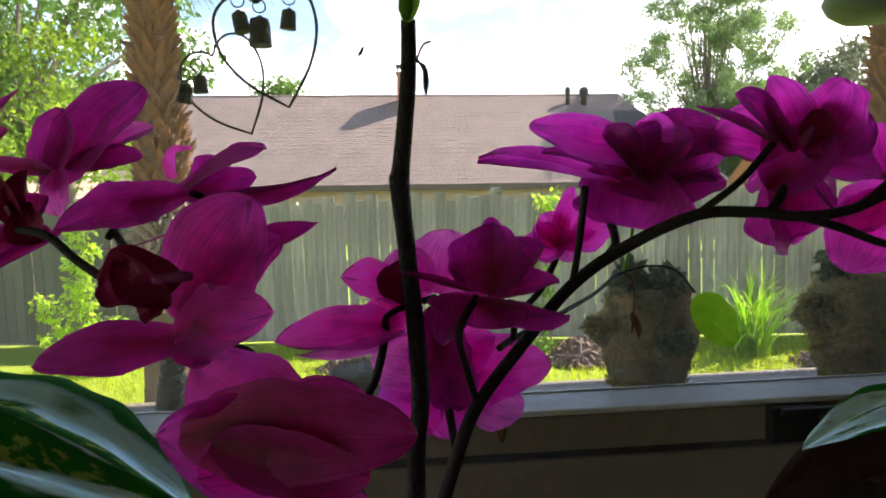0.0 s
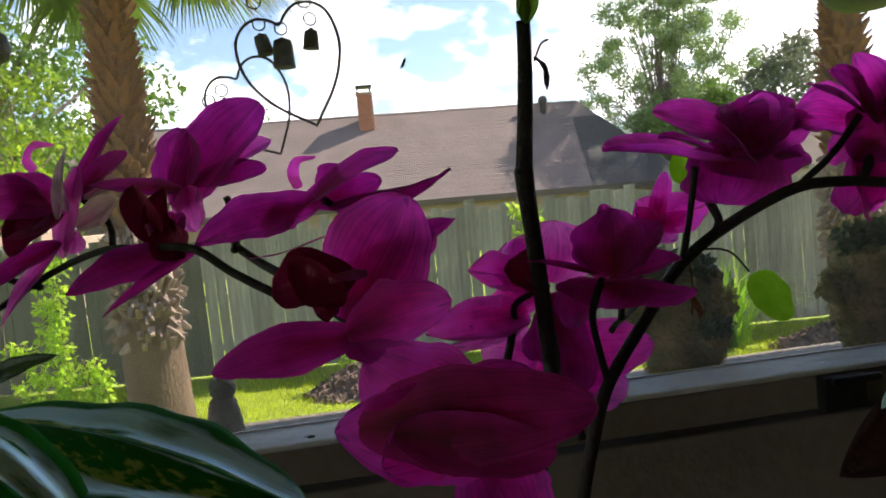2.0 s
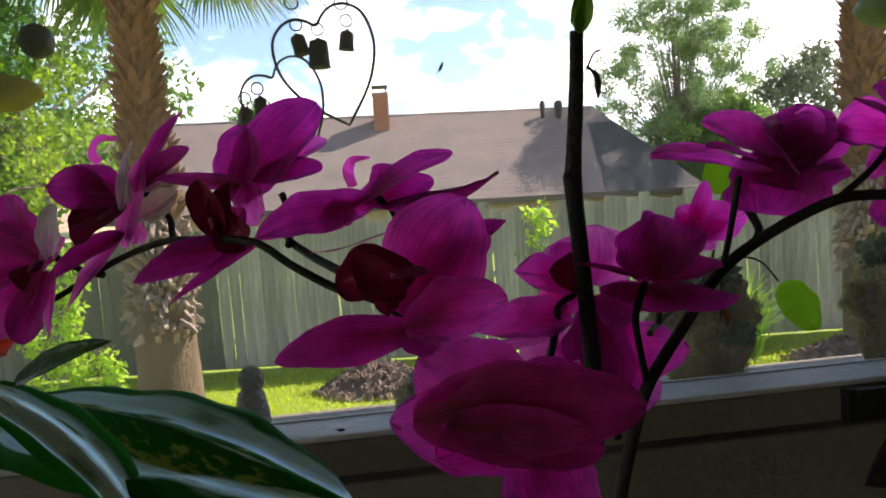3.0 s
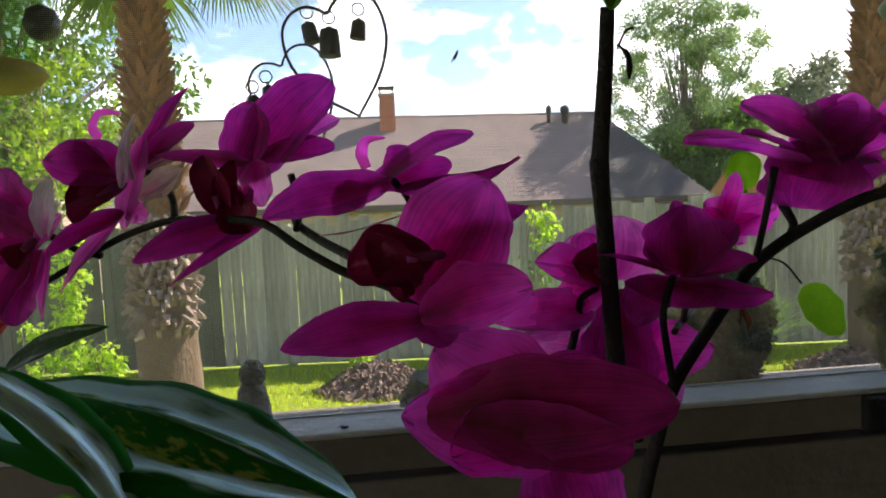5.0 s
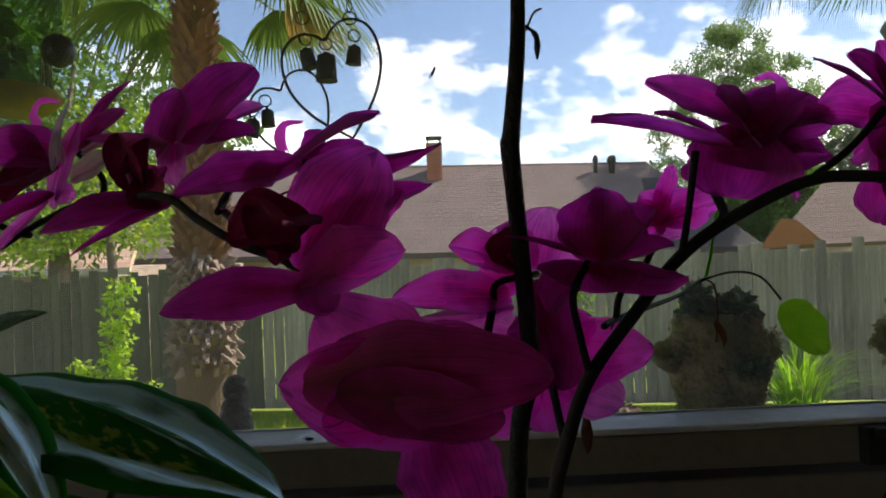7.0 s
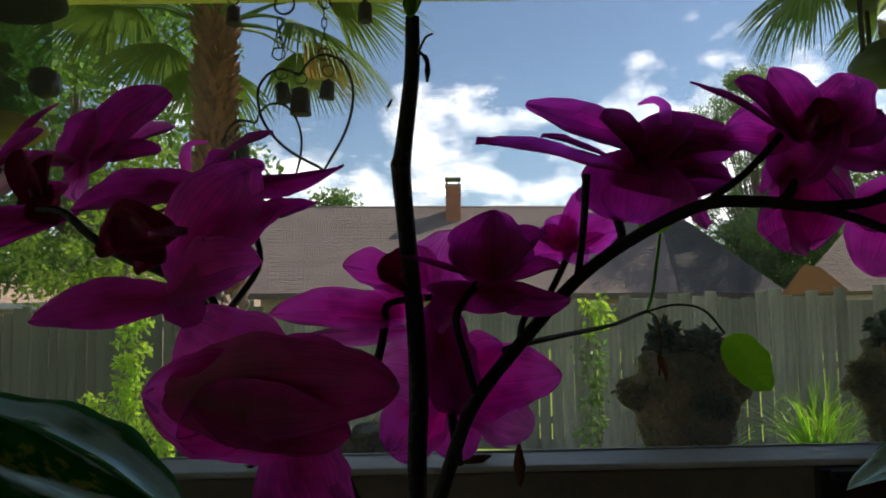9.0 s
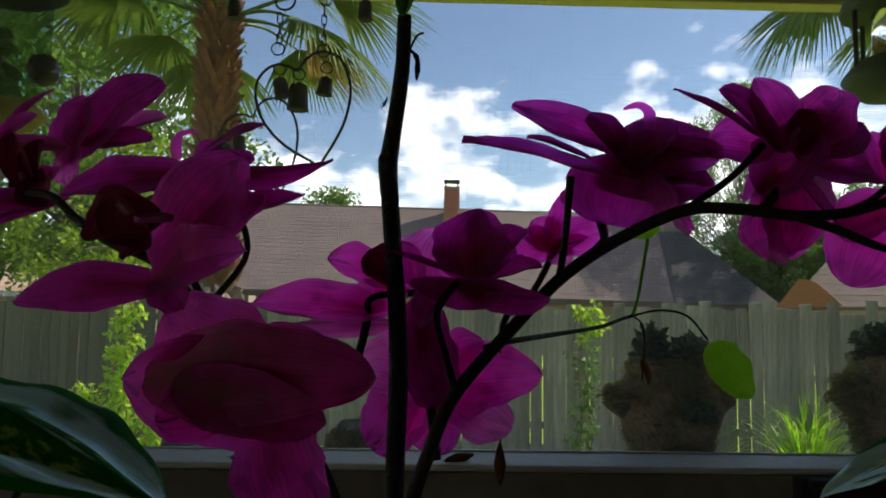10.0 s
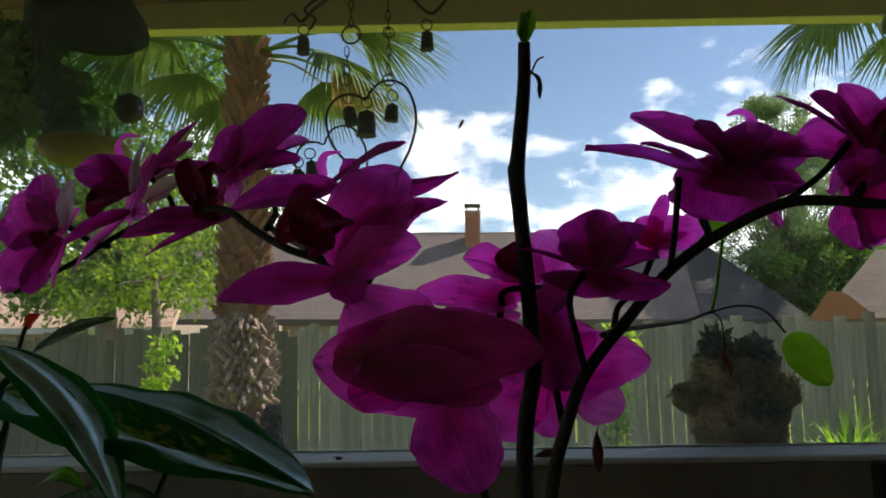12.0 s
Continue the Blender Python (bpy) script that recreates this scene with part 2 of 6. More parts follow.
M = dict(
    petal=petal_material("orchid_petal", (0.46, 0.008, 0.20), (0.66, 0.020, 0.405), (0.76, 0.075, 0.60), 0.68, (1.32, 1.0, 1.28)),
    # bright and dim copies put stronger or weaker backlight into the petal colour
    petal_bright=petal_material("orchid_petal_bright", (0.54, 0.010, 0.26), (0.76, 0.030, 0.47), (0.84, 0.095, 0.68), 0.82, (1.32, 1.0, 1.28)),
    petal_dim=petal_material("orchid_petal_dim", (0.34, 0.006, 0.14), (0.50, 0.013, 0.31), (0.62, 0.045, 0.49), 0.56, (1.3, 1.0, 1.3)),
    petal_dark=petal_material("orchid_petal_deep", (0.25, 0.004, 0.072), (0.38, 0.007, 0.21), (0.54, 0.026, 0.40), 0.50, (1.3, 1.0, 1.3)),
    petal_pale=petal_material("orchid_petal_pale", (0.58, 0.03, 0.36), (0.70, 0.09, 0.52), (0.78, 0.20, 0.64), 0.80, (1.3, 1.0, 1.3)),
    petal_maroon=petal_material("orchid_petal_maroon", (0.17, 0.003, 0.045), (0.29, 0.005, 0.10), (0.46, 0.014, 0.25), 0.34, (1.4, 1.0, 1.2)),
    petal_white=petal_material("orchid_petal_white", (0.55, 0.20, 0.45), (0.66, 0.50, 0.66), (0.78, 0.72, 0.80), 0.45, (1.1, 1.0, 1.1)),
    petal_beige=petal_material("orchid_petal_beige", (0.48, 0.16, 0.30), (0.52, 0.32, 0.36), (0.58, 0.46, 0.40), 0.50, (1.1, 1.0, 1.0)),
    lip=material("orchid_lip", (0.26, 0.005, 0.060), (0.18, 0.003, 0.045), 0.45, 60, 0.2, 300, see=0.3, spec=0.3),
    column=material("orchid_column", (0.40, 0.05, 0.24), (0.3, 0.03, 0.16), 0.4, 40, see=0.2),
    stem=material("orchid_stem", (0.014, 0.016, 0.010), (0.026, 0.016, 0.016), 0.75, 40, 0.3, 160),
    stake=material("stake_bark", (0.020, 0.015, 0.014), (0.012, 0.010, 0.009), 0.7, 50, 0.5, 180),
    bud=material("bud_green", (0.16, 0.34, 0.03), (0.24, 0.40, 0.05), 0.5, 60, see=0.4),
    dry=material("dried_petal", (0.16, 0.055, 0.02), (0.09, 0.03, 0.012), 0.8, 60, 0.4, 200, see=0.3),
    leaf_green=material("vine_leaf", (0.12, 0.34, 0.015), (0.16, 0.40, 0.03), 0.45, 40, 0.2, 180, see=0.6, see_col=(1.2, 1.25, 0.6)),
    vine_leaf=material("vine_leaf_backlit", (0.15, 0.34, 0.02), (0.23, 0.43, 0.04), 0.5, 60, 0.3, 180, see=0.66, see_col=(1.2, 1.25, 0.6)),
    moss_leaf=material("moss_tuft_leaf", (0.30, 0.25, 0.075), (0.17, 0.16, 0.04), 0.8, 40, see=0.5),
    dark_leaf=material("shade_leaf", (0.020, 0.060, 0.016), (0.035, 0.090, 0.02), 0.4, 20, 0.2, 120, see=0.25),
    red_leaf=material("red_leaf", (0.035, 0.008, 0.007), (0.016, 0.006, 0.006), 0.5, 26, 0.3, 120, see=0.2),
    iron=material("chime_iron", (0.035, 0.038, 0.040), (0.07, 0.05, 0.035), 0.6, 60, 0.4, 300, metal=0.7),
    bell=material("chime_bell", (0.030, 0.032, 0.034), (0.06, 0.045, 0.035), 0.55, 60, 0.4, 260, metal=0.6),
    screen_wire=material("screen_wire", (0.25, 0.25, 0.25), (0.20, 0.20, 0.20), 0.6, 6, metal=0.0),
    sill=material("sill_paint", (0.60, 0.59, 0.56), (0.42, 0.41, 0.38), 0.55, 7, 0.2, 40, spec=0.4, ramp=(0.3, 0.75)),
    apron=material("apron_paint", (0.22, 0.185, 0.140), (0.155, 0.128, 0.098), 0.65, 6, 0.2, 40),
    beam=material("fascia_paint", (0.86, 0.80, 0.46), (0.78, 0.72, 0.40), 0.6, 5, 0.15, 40),
    soffit=material("soffit_stain", (0.24, 0.13, 0.08), (0.17, 0.09, 0.05), 0.7, 5, 0.2, 40),
    room=material("room_paint", (0.46, 0.43, 0.38), (0.40, 0.37, 0.32), 0.8, 2, 0.1, 60),
    floor=material("room_floor", (0.20, 0.13, 0.08), (0.14, 0.09, 0.05), 0.5, 3, 0.1, 30, stretch=(1, 8, 1)),
    counter=material("counter_stone", (0.10, 0.09, 0.08), (0.16, 0.14, 0.12), 0.35, 60),
    clay=material("clay_pot", (0.30, 0.13, 0.07), (0.22, 0.10, 0.05), 0.8, 14, 0.3, 90),
    moss=material("mossy_clay", (0.36, 0.25, 0.115), (0.16, 0.165, 0.060), 0.95, 26, 1.0, 120, ramp=(0.44, 0.56)),
    mossgrey=material("weathered_stone_pot", (0.30, 0.29, 0.25), (0.18, 0.17, 0.14), 0.95, 26, 0.9, 120, ramp=(0.38, 0.64)),
    soil=material("potting_soil", (0.035, 0.025, 0.018), (0.06, 0.04, 0.03), 0.95, 80, 0.8, 200),
    black=material("black_plastic", (0.012, 0.012, 0.012), (0.02, 0.02, 0.02), 0.45, 30),
    lantern=material("feeder_green", (0.055, 0.10, 0.035), (0.09, 0.14, 0.05), 0.5, 20, 0.2, 100),
    fence=material("weathered_fence", (0.38, 0.36, 0.285), (0.19, 0.185, 0.14), 0.9, 2.2, 0.7, 16, stretch=(9, 9, 0.6), by_piece=0.26, ramp=(0.40, 0.62)),
    fence_dark=material("fence_boards_darker", (0.15, 0.145, 0.10), (0.075, 0.08, 0.05), 0.9, 2.2, 0.5, 16, stretch=(7, 7, 0.8), by_piece=0.2),
    shingle=material("roof_shingle", (0.22, 0.165, 0.145), (0.165, 0.125, 0.11), 0.95, 1.3, 0.5, 40, by_piece=0.035),
    # roof's shaded right slopes painted dark; also colours the vents
    shade_slope_vent=material("roof_shade_and_vent", (0.048, 0.044, 0.043), (0.075, 0.069, 0.066), 0.95, 0.9, 0.5, 40, by_piece=0.035),
    brick=material("chimney_brick", (0.42, 0.16, 0.09), (0.32, 0.12, 0.07), 0.9, 5, 0.4, 30, by_piece=0.14),
    mortar=material("mortar", (0.34, 0.30, 0.26), (0.28, 0.25, 0.22), 0.95, 10, 0.3, 40),
    fascia=material("house_fascia", (0.10, 0.075, 0.06), (0.07, 0.055, 0.045), 0.7, 3),
    wall=material("house_wall", (0.42, 0.33, 0.26), (0.34, 0.26, 0.20), 0.85, 4, 0.3, 20),
    tan_roof=material("tan_shingle", (0.16, 0.118, 0.092), (0.12, 0.088, 0.068), 0.95, 1.5, 0.5, 30, by_piece=0.1),
    cedar=material("orange_cedar", (0.34, 0.135, 0.045), (0.25, 0.10, 0.04), 0.8, 3, 0.3, 20, stretch=(1, 1, 6), by_piece=0.12),
    grass=material("lawn", (0.17, 0.23, 0.015), (0.24, 0.31, 0.02), 0.9, 1.6, 0.6, 60, see=0.0),
    blade=material("grass_blade", (0.34, 0.46, 0.025), (0.46, 0.54, 0.045), 0.5, 8, see=0.6, see_col=(1.35, 1.25, 0.6), island=0.25),
    clump_blade=material("clump_blade", (0.15, 0.34, 0.03), (0.28, 0.46, 0.05), 0.45, 8, see=0.5, see_col=(1.2, 1.25, 0.6), island=0.3),
    straw=material("dry_blade", (0.42, 0.40, 0.20), (0.34, 0.34, 0.14), 0.6, 8, see=0.35, island=0.2),
    mulch=material("mulch", (0.22, 0.15, 0.12), (0.12, 0.08, 0.06), 0.95, 5, 0.9, 40, island=0.35),
    palm_bark=material("palm_bark", (0.17, 0.115, 0.07), (0.10, 0.065, 0.042), 0.95, 6, 0.7, 40, stretch=(1, 1, 0.5)),
    palm_boot=material("palm_boot", (0.22, 0.105, 0.045), (0.10, 0.045, 0.022), 0.9, 12, 0.5, 60, island=0.3),
    palm_boot_pale=material("palm_boot_pale", (0.36, 0.27, 0.21), (0.15, 0.10, 0.08), 0.9, 12, 0.5, 60, island=0.3),
    frond=material("palm_frond", (0.085, 0.16, 0.025), (0.16, 0.24, 0.04), 0.45, 3, see=0.42, island=0.3),
    frond_dry=material("palm_frond_dry", (0.36, 0.24, 0.07), (0.26, 0.16, 0.05), 0.7, 3, see=0.3, island=0.3),
    bark=material("tree_bark", (0.20, 0.155, 0.12), (0.12, 0.09, 0.07), 0.95, 8, 0.7, 40),
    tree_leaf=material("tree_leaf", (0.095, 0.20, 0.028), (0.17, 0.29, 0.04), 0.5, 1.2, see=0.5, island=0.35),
    tree_leaf_lt=material("tree_leaf_light", (0.17, 0.29, 0.03), (0.28, 0.40, 0.05), 0.5, 1.2, see=0.6, see_col=(1.3, 1.2, 0.7), island=0.35),
    tree_leaf_pale=material("tree_leaf_pale", (0.17, 0.27, 0.085), (0.25, 0.36, 0.12), 0.5, 1.2, see=0.48, island=0.35),
    tree_leaf_mid=material("tree_leaf_mid", (0.11, 0.22, 0.03), (0.18, 0.31, 0.045), 0.5, 1.2, see=0.5, island=0.35),
    tree_leaf_gr=material("tree_leaf_grey", (0.14, 0.17, 0.09), (0.20, 0.22, 0.13), 0.6, 1.2, see=0.35, island=0.3),
    vine=material("fence_vine_leaf", (0.30, 0.48, 0.05), (0.42, 0.58, 0.09), 0.5, 4, see=0.6, see_col=(1.4, 1.35, 0.7), island=0.3),
    tray=material("feeder_tray", (0.44, 0.32, 0.01), (0.26, 0.24, 0.02), 0.5, 20, 0.2, 100, see=0.4, spec=0.2),
    feeder_body=material("feeder_plastic", (0.004, 0.012, 0.004), (0.008, 0.018, 0.006), 0.75, 20, see=0.15, spec=0.12),
    scarlet=material("scarlet_bract", (0.60, 0.03, 0.015), (0.45, 0.02, 0.01), 0.5, 40, see=0.4),
    glass=glass_material("feeder_glass", (0.9, 0.95, 0.92)),
    feeder_jar=smoked_material("feeder_jar_smoked", (0.62, 0.74, 0.54), (0.006, 0.016, 0.005), 0.84),
    peach_roof=material("peach_shingle", (0.62, 0.42, 0.31), (0.52, 0.34, 0.25), 0.95, 1.5, 0.5, 30, by_piece=0.1),
    insect=material("insect_black", (0.015, 0.013, 0.012), (0.03, 0.025, 0.02), 0.5, 80),
)


# ---------------------------------------------------------------- mesh tools
class Geo:
    """Collects vertices and faces for one mesh."""

    def __init__(self):
        self.v, self.f = [], []

    def add(self, vs, fs):
        o = len(self.v)
        self.v.extend(tuple(p) for p in vs)
        self.f.extend(tuple(i + o for i in f) for f in fs)
        return self

    def box(self, x0, x1, y0, y1, z0, z1, m=None):
        vs = [Vector((x, y, z)) for x in (x0, x1) for y in (y0, y1) for z in (z0, z1)]
        if m is not None:
            vs = [m @ p for p in vs]
        return self.add(vs, [(0, 1, 3, 2), (4, 6, 7, 5), (0, 4, 5, 1), (2, 3, 7, 6), (0, 2, 6, 4), (1, 5, 7, 3)])

    def tube(self, pts, rad, seg=8, closed=False):
        pts = [Vector(p) for p in pts]
        n = len(pts)
        rads = rad if isinstance(rad, (list, tuple)) else [rad] * n
        vs, fs, ref = [], [], None
        for i, p in enumerate(pts):
            a, b = (pts[(i + 1) % n], pts[i - 1]) if closed else (pts[min(i + 1, n - 1)], pts[max(i - 1, 0)])
            d = (a - b).normalized()
            ref = d.orthogonal() if ref is None else (ref - d * ref.dot(d))
            ref = ref.normalized() if ref.length > 1e-6 else d.orthogonal().normalized()
            s = d.cross(ref)
            for k in range(seg):
                an = 2 * math.pi * k / seg
                vs.append(p + (ref * math.cos(an) + s * math.sin(an)) * rads[i])
        for i in range(n if closed else n - 1):
            j = (i + 1) % n
            for k in range(seg):
                k2 = (k + 1) % seg
                fs.append((i * seg + k, i * seg + k2, j * seg + k2, j * seg + k))
        if not closed:
            fs.append(tuple(range(seg))[::-1])
            fs.append(tuple((n - 1) * seg + k for k in range(seg)))
        return self.add(vs, fs)

    def lathe(self, prof, seg=24, m=None, wob=0.0, rng=None):
        """prof: radius and height, from bottom to top."""
        vs, fs = [], []
        for r, z in prof:
            for k in range(seg):
                an = 2 * math.pi * k / seg
                q = 1 + (rng.uniform(-wob, wob) if wob else 0)
                p = Vector((r * q * math.cos(an), r * q * math.sin(an), z))
                vs.append(m @ p if m is not None else p)
        for i in range(len(prof) - 1):
            for k in range(seg):
                k2 = (k + 1) % seg
                fs.append((i * seg + k, i * seg + k2, (i + 1) * seg + k2, (i + 1) * seg + k))
        fs.append(tuple(range(seg))[::-1])
        fs.append(tuple((len(prof) - 1) * seg + k for k in range(seg)))
        return self.add(vs, fs)

    def mesh(self, name, smooth=True):
        me = bpy.data.meshes.new(name)
        me.from_pydata(self.v, [], self.f)
        me.update()
        if smooth:
            me.polygons.foreach_set("use_smooth", [True] * len(me.polygons))
        return me


def part(name, geo, mat, parent=None, label="", smooth=True, kind=""):
    """One mesh object under a thing or under a part."""
    me = geo if isinstance(geo, bpy.types.Mesh) else geo.mesh(name, smooth)
    if mat is not None and not me.materials:
        me.materials.append(mat)
    ob = new(name, me)
    ob.parent = parent
    if label or kind:
        tagged(ob, label=label, kind=kind)
    return ob


def thing(name, label, category, at=(0, 0, 0), group="", kind="", m=None):
    ob = new(name)
    ob.matrix_world = m if m is not None else Matrix.Translation(at)
    ob.empty_display_size = 0.05
    return tagged(ob, label, category, group, kind)


def bevelled(x0, x1, y0, y1, z0, z1, b=0.004, m=None, seg=2):
    """A box with rounded edges."""
    bm = bmesh.new()
    bmesh.ops.create_cube(bm, size=1)
    bmesh.ops.scale(bm, vec=(x1 - x0, y1 - y0, z1 - z0), verts=bm.verts)
    bmesh.ops.translate(bm, vec=((x0 + x1) / 2, (y0 + y1) / 2, (z0 + z1) / 2), verts=bm.verts)
    bmesh.ops.bevel(bm, geom=bm.edges[:], offset=b, segments=seg, affect="EDGES", profile=0.5)
    if m is not None:
        bmesh.ops.transform(bm, matrix=m, verts=bm.verts)
    me = bpy.data.meshes.new("box")
    bm.to_mesh(me)
    bm.free()
    return me


def spline(pts, per=6):
    """A smooth line through the points."""
    p = [Vector(q) for q in pts]
    p = [p[0] * 2 - p[1]] + p + [p[-1] * 2 - p[-2]]
    out = []
    for i in range(1, len(p) - 2):
        for k in range(per):
            t = k / per
            a, b, c, d = p[i - 1], p[i], p[i + 1], p[i + 2]
            out.append(0.5 * ((2 * b) + (c - a) * t + (2 * a - 5 * b + 4 * c - d) * t * t + (3 * b - a - 3 * c + d) * t ** 3))
    out.append(p[-2])
    return out


def grow(values, n):
    """Stretch a short list of radii over n places."""
    k = len(values) - 1
    return [values[min(int(i * k / (n - 1)), k - 1)] * (1 - (i * k / (n - 1) - min(int(i * k / (n - 1)), k - 1)))
            + values[min(int(i * k / (n - 1)), k - 1) + 1] * (i * k / (n - 1) - min(int(i * k / (n - 1)), k - 1)) for i in range(n)]


# ---------------------------------------------------------------- the room and its window wall
# Wall axes: u along the sill, n outwards, origin at the front edge of the sill.
WALL = pose(-0.057, 0.775, 0, 0, 0, 8.4)
FLOOR_Z, CEIL_Z = 0.35, 2.95


def wall_box(name, u0, u1, n0, n1, z0, z1, mat, label="", category="", kind="structure", b=0.003):
    ob = part(name, bevelled(u0, u1, n0, n1, z0, z1, b, WALL), mat)
    return tagged(ob, label, category, "", kind)


U0, U1, SILL_Z, HEAD_Z = -1.5, 1.6, 1.70, 2.56
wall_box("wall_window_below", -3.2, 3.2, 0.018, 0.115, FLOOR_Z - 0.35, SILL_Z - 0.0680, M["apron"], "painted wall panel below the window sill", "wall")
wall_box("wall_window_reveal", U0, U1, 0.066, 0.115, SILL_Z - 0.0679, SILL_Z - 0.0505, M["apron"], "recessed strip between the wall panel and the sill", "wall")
wall_box("wall_window_above", -3.2, 3.2, 0.0, 0.115, HEAD_Z, CEIL_Z, M["room"], "painted wall above the window", "wall")
wall_box("wall_window_side", -3.2, U0, 0.0, 0.115, SILL_Z - 0.0679, HEAD_Z, M["room"], "painted wall beside the window", "wall")
wall_box("wall_window_side", U1, 3.2, 0.0, 0.115, SILL_Z - 0.0679, HEAD_Z, M["room"], "painted wall beside the window", "wall")
# unseen side and back walls, with openings added to let in fill light
wall_box("wall_left", -3.3, -3.2, -4.2, 0.115, 0, 1.05, M["room"], "plain painted side wall below an opening added for fill light", "wall")
wall_box("wall_left", -3.3, -3.2, -4.2, 0.115, 2.6, CEIL_Z, M["room"], "plain painted side wall above an opening added for fill light", "wall")
for n0, n1 in ((-4.2, -2.2), (-0.7, 0.115)):
    wall_box("wall_left", -3.3, -3.2, n0, n1, 1.05, 2.6, M["room"], "plain painted pier of the side wall", "wall")
wall_box("wall_right", 3.2, 3.3, -4.2, 0.115, 0, CEIL_Z, M["room"], "plain painted side wall", "wall")
wall_box("wall_back", -3.3, 3.3, -4.3, -4.2, 0, 1.05, M["room"], "plain painted back wall below an opening added for fill light", "wall")
wall_box("wall_back", -3.3, 3.3, -4.3, -4.2, 2.6, CEIL_Z, M["room"], "plain painted back wall above an opening added for fill light", "wall")
for u0, u1 in ((-3.3, -2.9), (-2.2, 3.3)):
    wall_box("wall_back", u0, u1, -4.3, -4.2, 1.05, 2.6, M["room"], "plain painted pier of the back wall", "wall")
wall_box("floor", -3.2, 3.2, -4.2, 0.012, FLOOR_Z - 0.1, FLOOR_Z, M["floor"], "dark wooden room floor", "floor")
wall_box("ceiling", -3.3, 3.3, -4.3, 0.115, CEIL_Z, CEIL_Z + 0.1, M["room"], "plain painted ceiling", "ceiling")
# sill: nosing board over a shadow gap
# front board takes the apron's brown, darker than the sill's top
wall_box("sill_nosing", U0, U1, -0.004, 0.068, SILL_Z - 0.0504, SILL_Z - 0.0075, M["apron"], "dark nosing board under the sill", "window sill", b=0.003)
wall_box("window_sill", U0, U1, -0.006, 0.070, SILL_Z - 0.0074, SILL_Z, M["sill"], "white painted window sill with dusty top", "window sill", b=0.003)
wall_box("outer_shelf", U0, U1, 0.116, 0.33, 1.610, 1.635, M["apron"], "weathered plank shelf outside under the window", "shelf")
for bu in (-1.2, -0.4, 0.45, 1.3):
    wall_box("shelf_bracket", bu, bu + 0.03, 0.116, 0.30, 1.50, 1.61, M["apron"], "wooden bracket under the outer shelf", "bracket")

# insect screen standing on the sill
screen = thing("insect_screen", "grey woven insect screen stretched over the window opening", "window screen", m=WALL.copy())
SC_N, PITCH, WIRE = 0.062, 0.0022, 0.00021
for nm, b in (("frame_rail", (U0 + 0.001, U1 - 0.001, 0.060, 0.064, SILL_Z + 0.0003, SILL_Z + 0.0023)), ("frame_rail", (U0 + 0.001, U1 - 0.001, 0.055, 0.069, HEAD_Z - 0.020, HEAD_Z - 0.001)),
              ("frame_stile", (U0 + 0.001, U0 + 0.020, 0.055, 0.069, SILL_Z + 0.003, HEAD_Z - 0.020)), ("frame_stile", (U1 - 0.020, U1 - 0.001, 0.055, 0.069, SILL_Z + 0.003, HEAD_Z - 0.020))):
    part(nm, bevelled(*b, 0.0006), M["sill"], screen)
g = Geo()
SQ = [(-1, 0), (0, -1), (1, 0), (0, 1)]
u = U0 + 0.02
while u < U1 - 0.02:
    g.add([(u + a * WIRE, SC_N + b * WIRE, z) for z in (SILL_Z + 0.004, HEAD_Z - 0.01) for a, b in SQ], [(k, (k + 1) % 4, 4 + (k + 1) % 4, 4 + k) for k in range(4)])
    u += PITCH
z = SILL_Z + 0.008
while z < HEAD_Z - 0.02:
    g.add([(uu, SC_N + 0.0003 + a * WIRE, z + b * WIRE) for uu in (U0 + 0.01, U1 - 0.01) for a, b in SQ], [(k, (k + 1) % 4, 4 + (k + 1) % 4, 4 + k) for k in range(4)])
    z += PITCH
part("mesh", g, M["screen_wire"], screen, "fine grey woven mesh", kind="stuff")

# eaves: soffit boards and the fascia board along their outer edge
wall_box("soffit", -3.3, 3.3, 0.116, 0.66, 2.605, 2.635, M["soffit"], "brown stained soffit under the eaves", "soffit")
tagged(part("fascia_board", bevelled(-3.3, 3.3, 0.62, 0.66, -0.066, 0.003, 0.003, WALL @ pose(0, 0, 2.598, 0, 0.9, 0)), M["beam"]), "cream painted fascia board along the eaves", "fascia", kind="structure")
wall_box("roof_overhang", -3.4, 3.4, -4.4, 0.70, CEIL_Z + 0.11, CEIL_Z + 0.2, M["shingle"], "roof over the room", "roof")
wall_box("wall_upper_outside", -3.3, 3.3, 0.116, 0.61, 2.637, CEIL_Z + 0.11, M["soffit"], "boxed eaves above the soffit", "eaves")

# latch on the sill
latch = thing("window_latch", "black plastic window latch on the sill", "latch", m=WALL @ pose(0.488, -0.004, SILL_Z - 0.030))
part("latch_body", bevelled(-0.030, 0.030, -0.012, 0.004, -0.022, 0.022, 0.004), M["black"], latch)
part("latch_lever", bevelled(-0.02, 0.045, -0.02, -0.012, 0.012, 0.022, 0.003), M["black"], latch)

# ---------------------------------------------------------------- ground
rng = random.Random(4)
g = Geo()
NX, NY = 60, 60
xs = [-60 + 120 * i / NX for i in range(NX + 1)]
g2 = [(-3000, -3000, -0.02), (3000, -3000, -0.02), (3000, 3000, -0.02), (-3000, 3000, -0.02)]
g.add([(x, y, 0.018 * noise.noise(Vector((x * 0.7, y * 0.7, 0)))) for y in [-10 + 45 * j / NY for j in range(NY + 1)] for x in xs],
      [(j * (NX + 1) + i, j * (NX + 1) + i + 1, (j + 1) * (NX + 1) + i + 1, (j + 1) * (NX + 1) + i) for j in range(NY) for i in range(NX)])
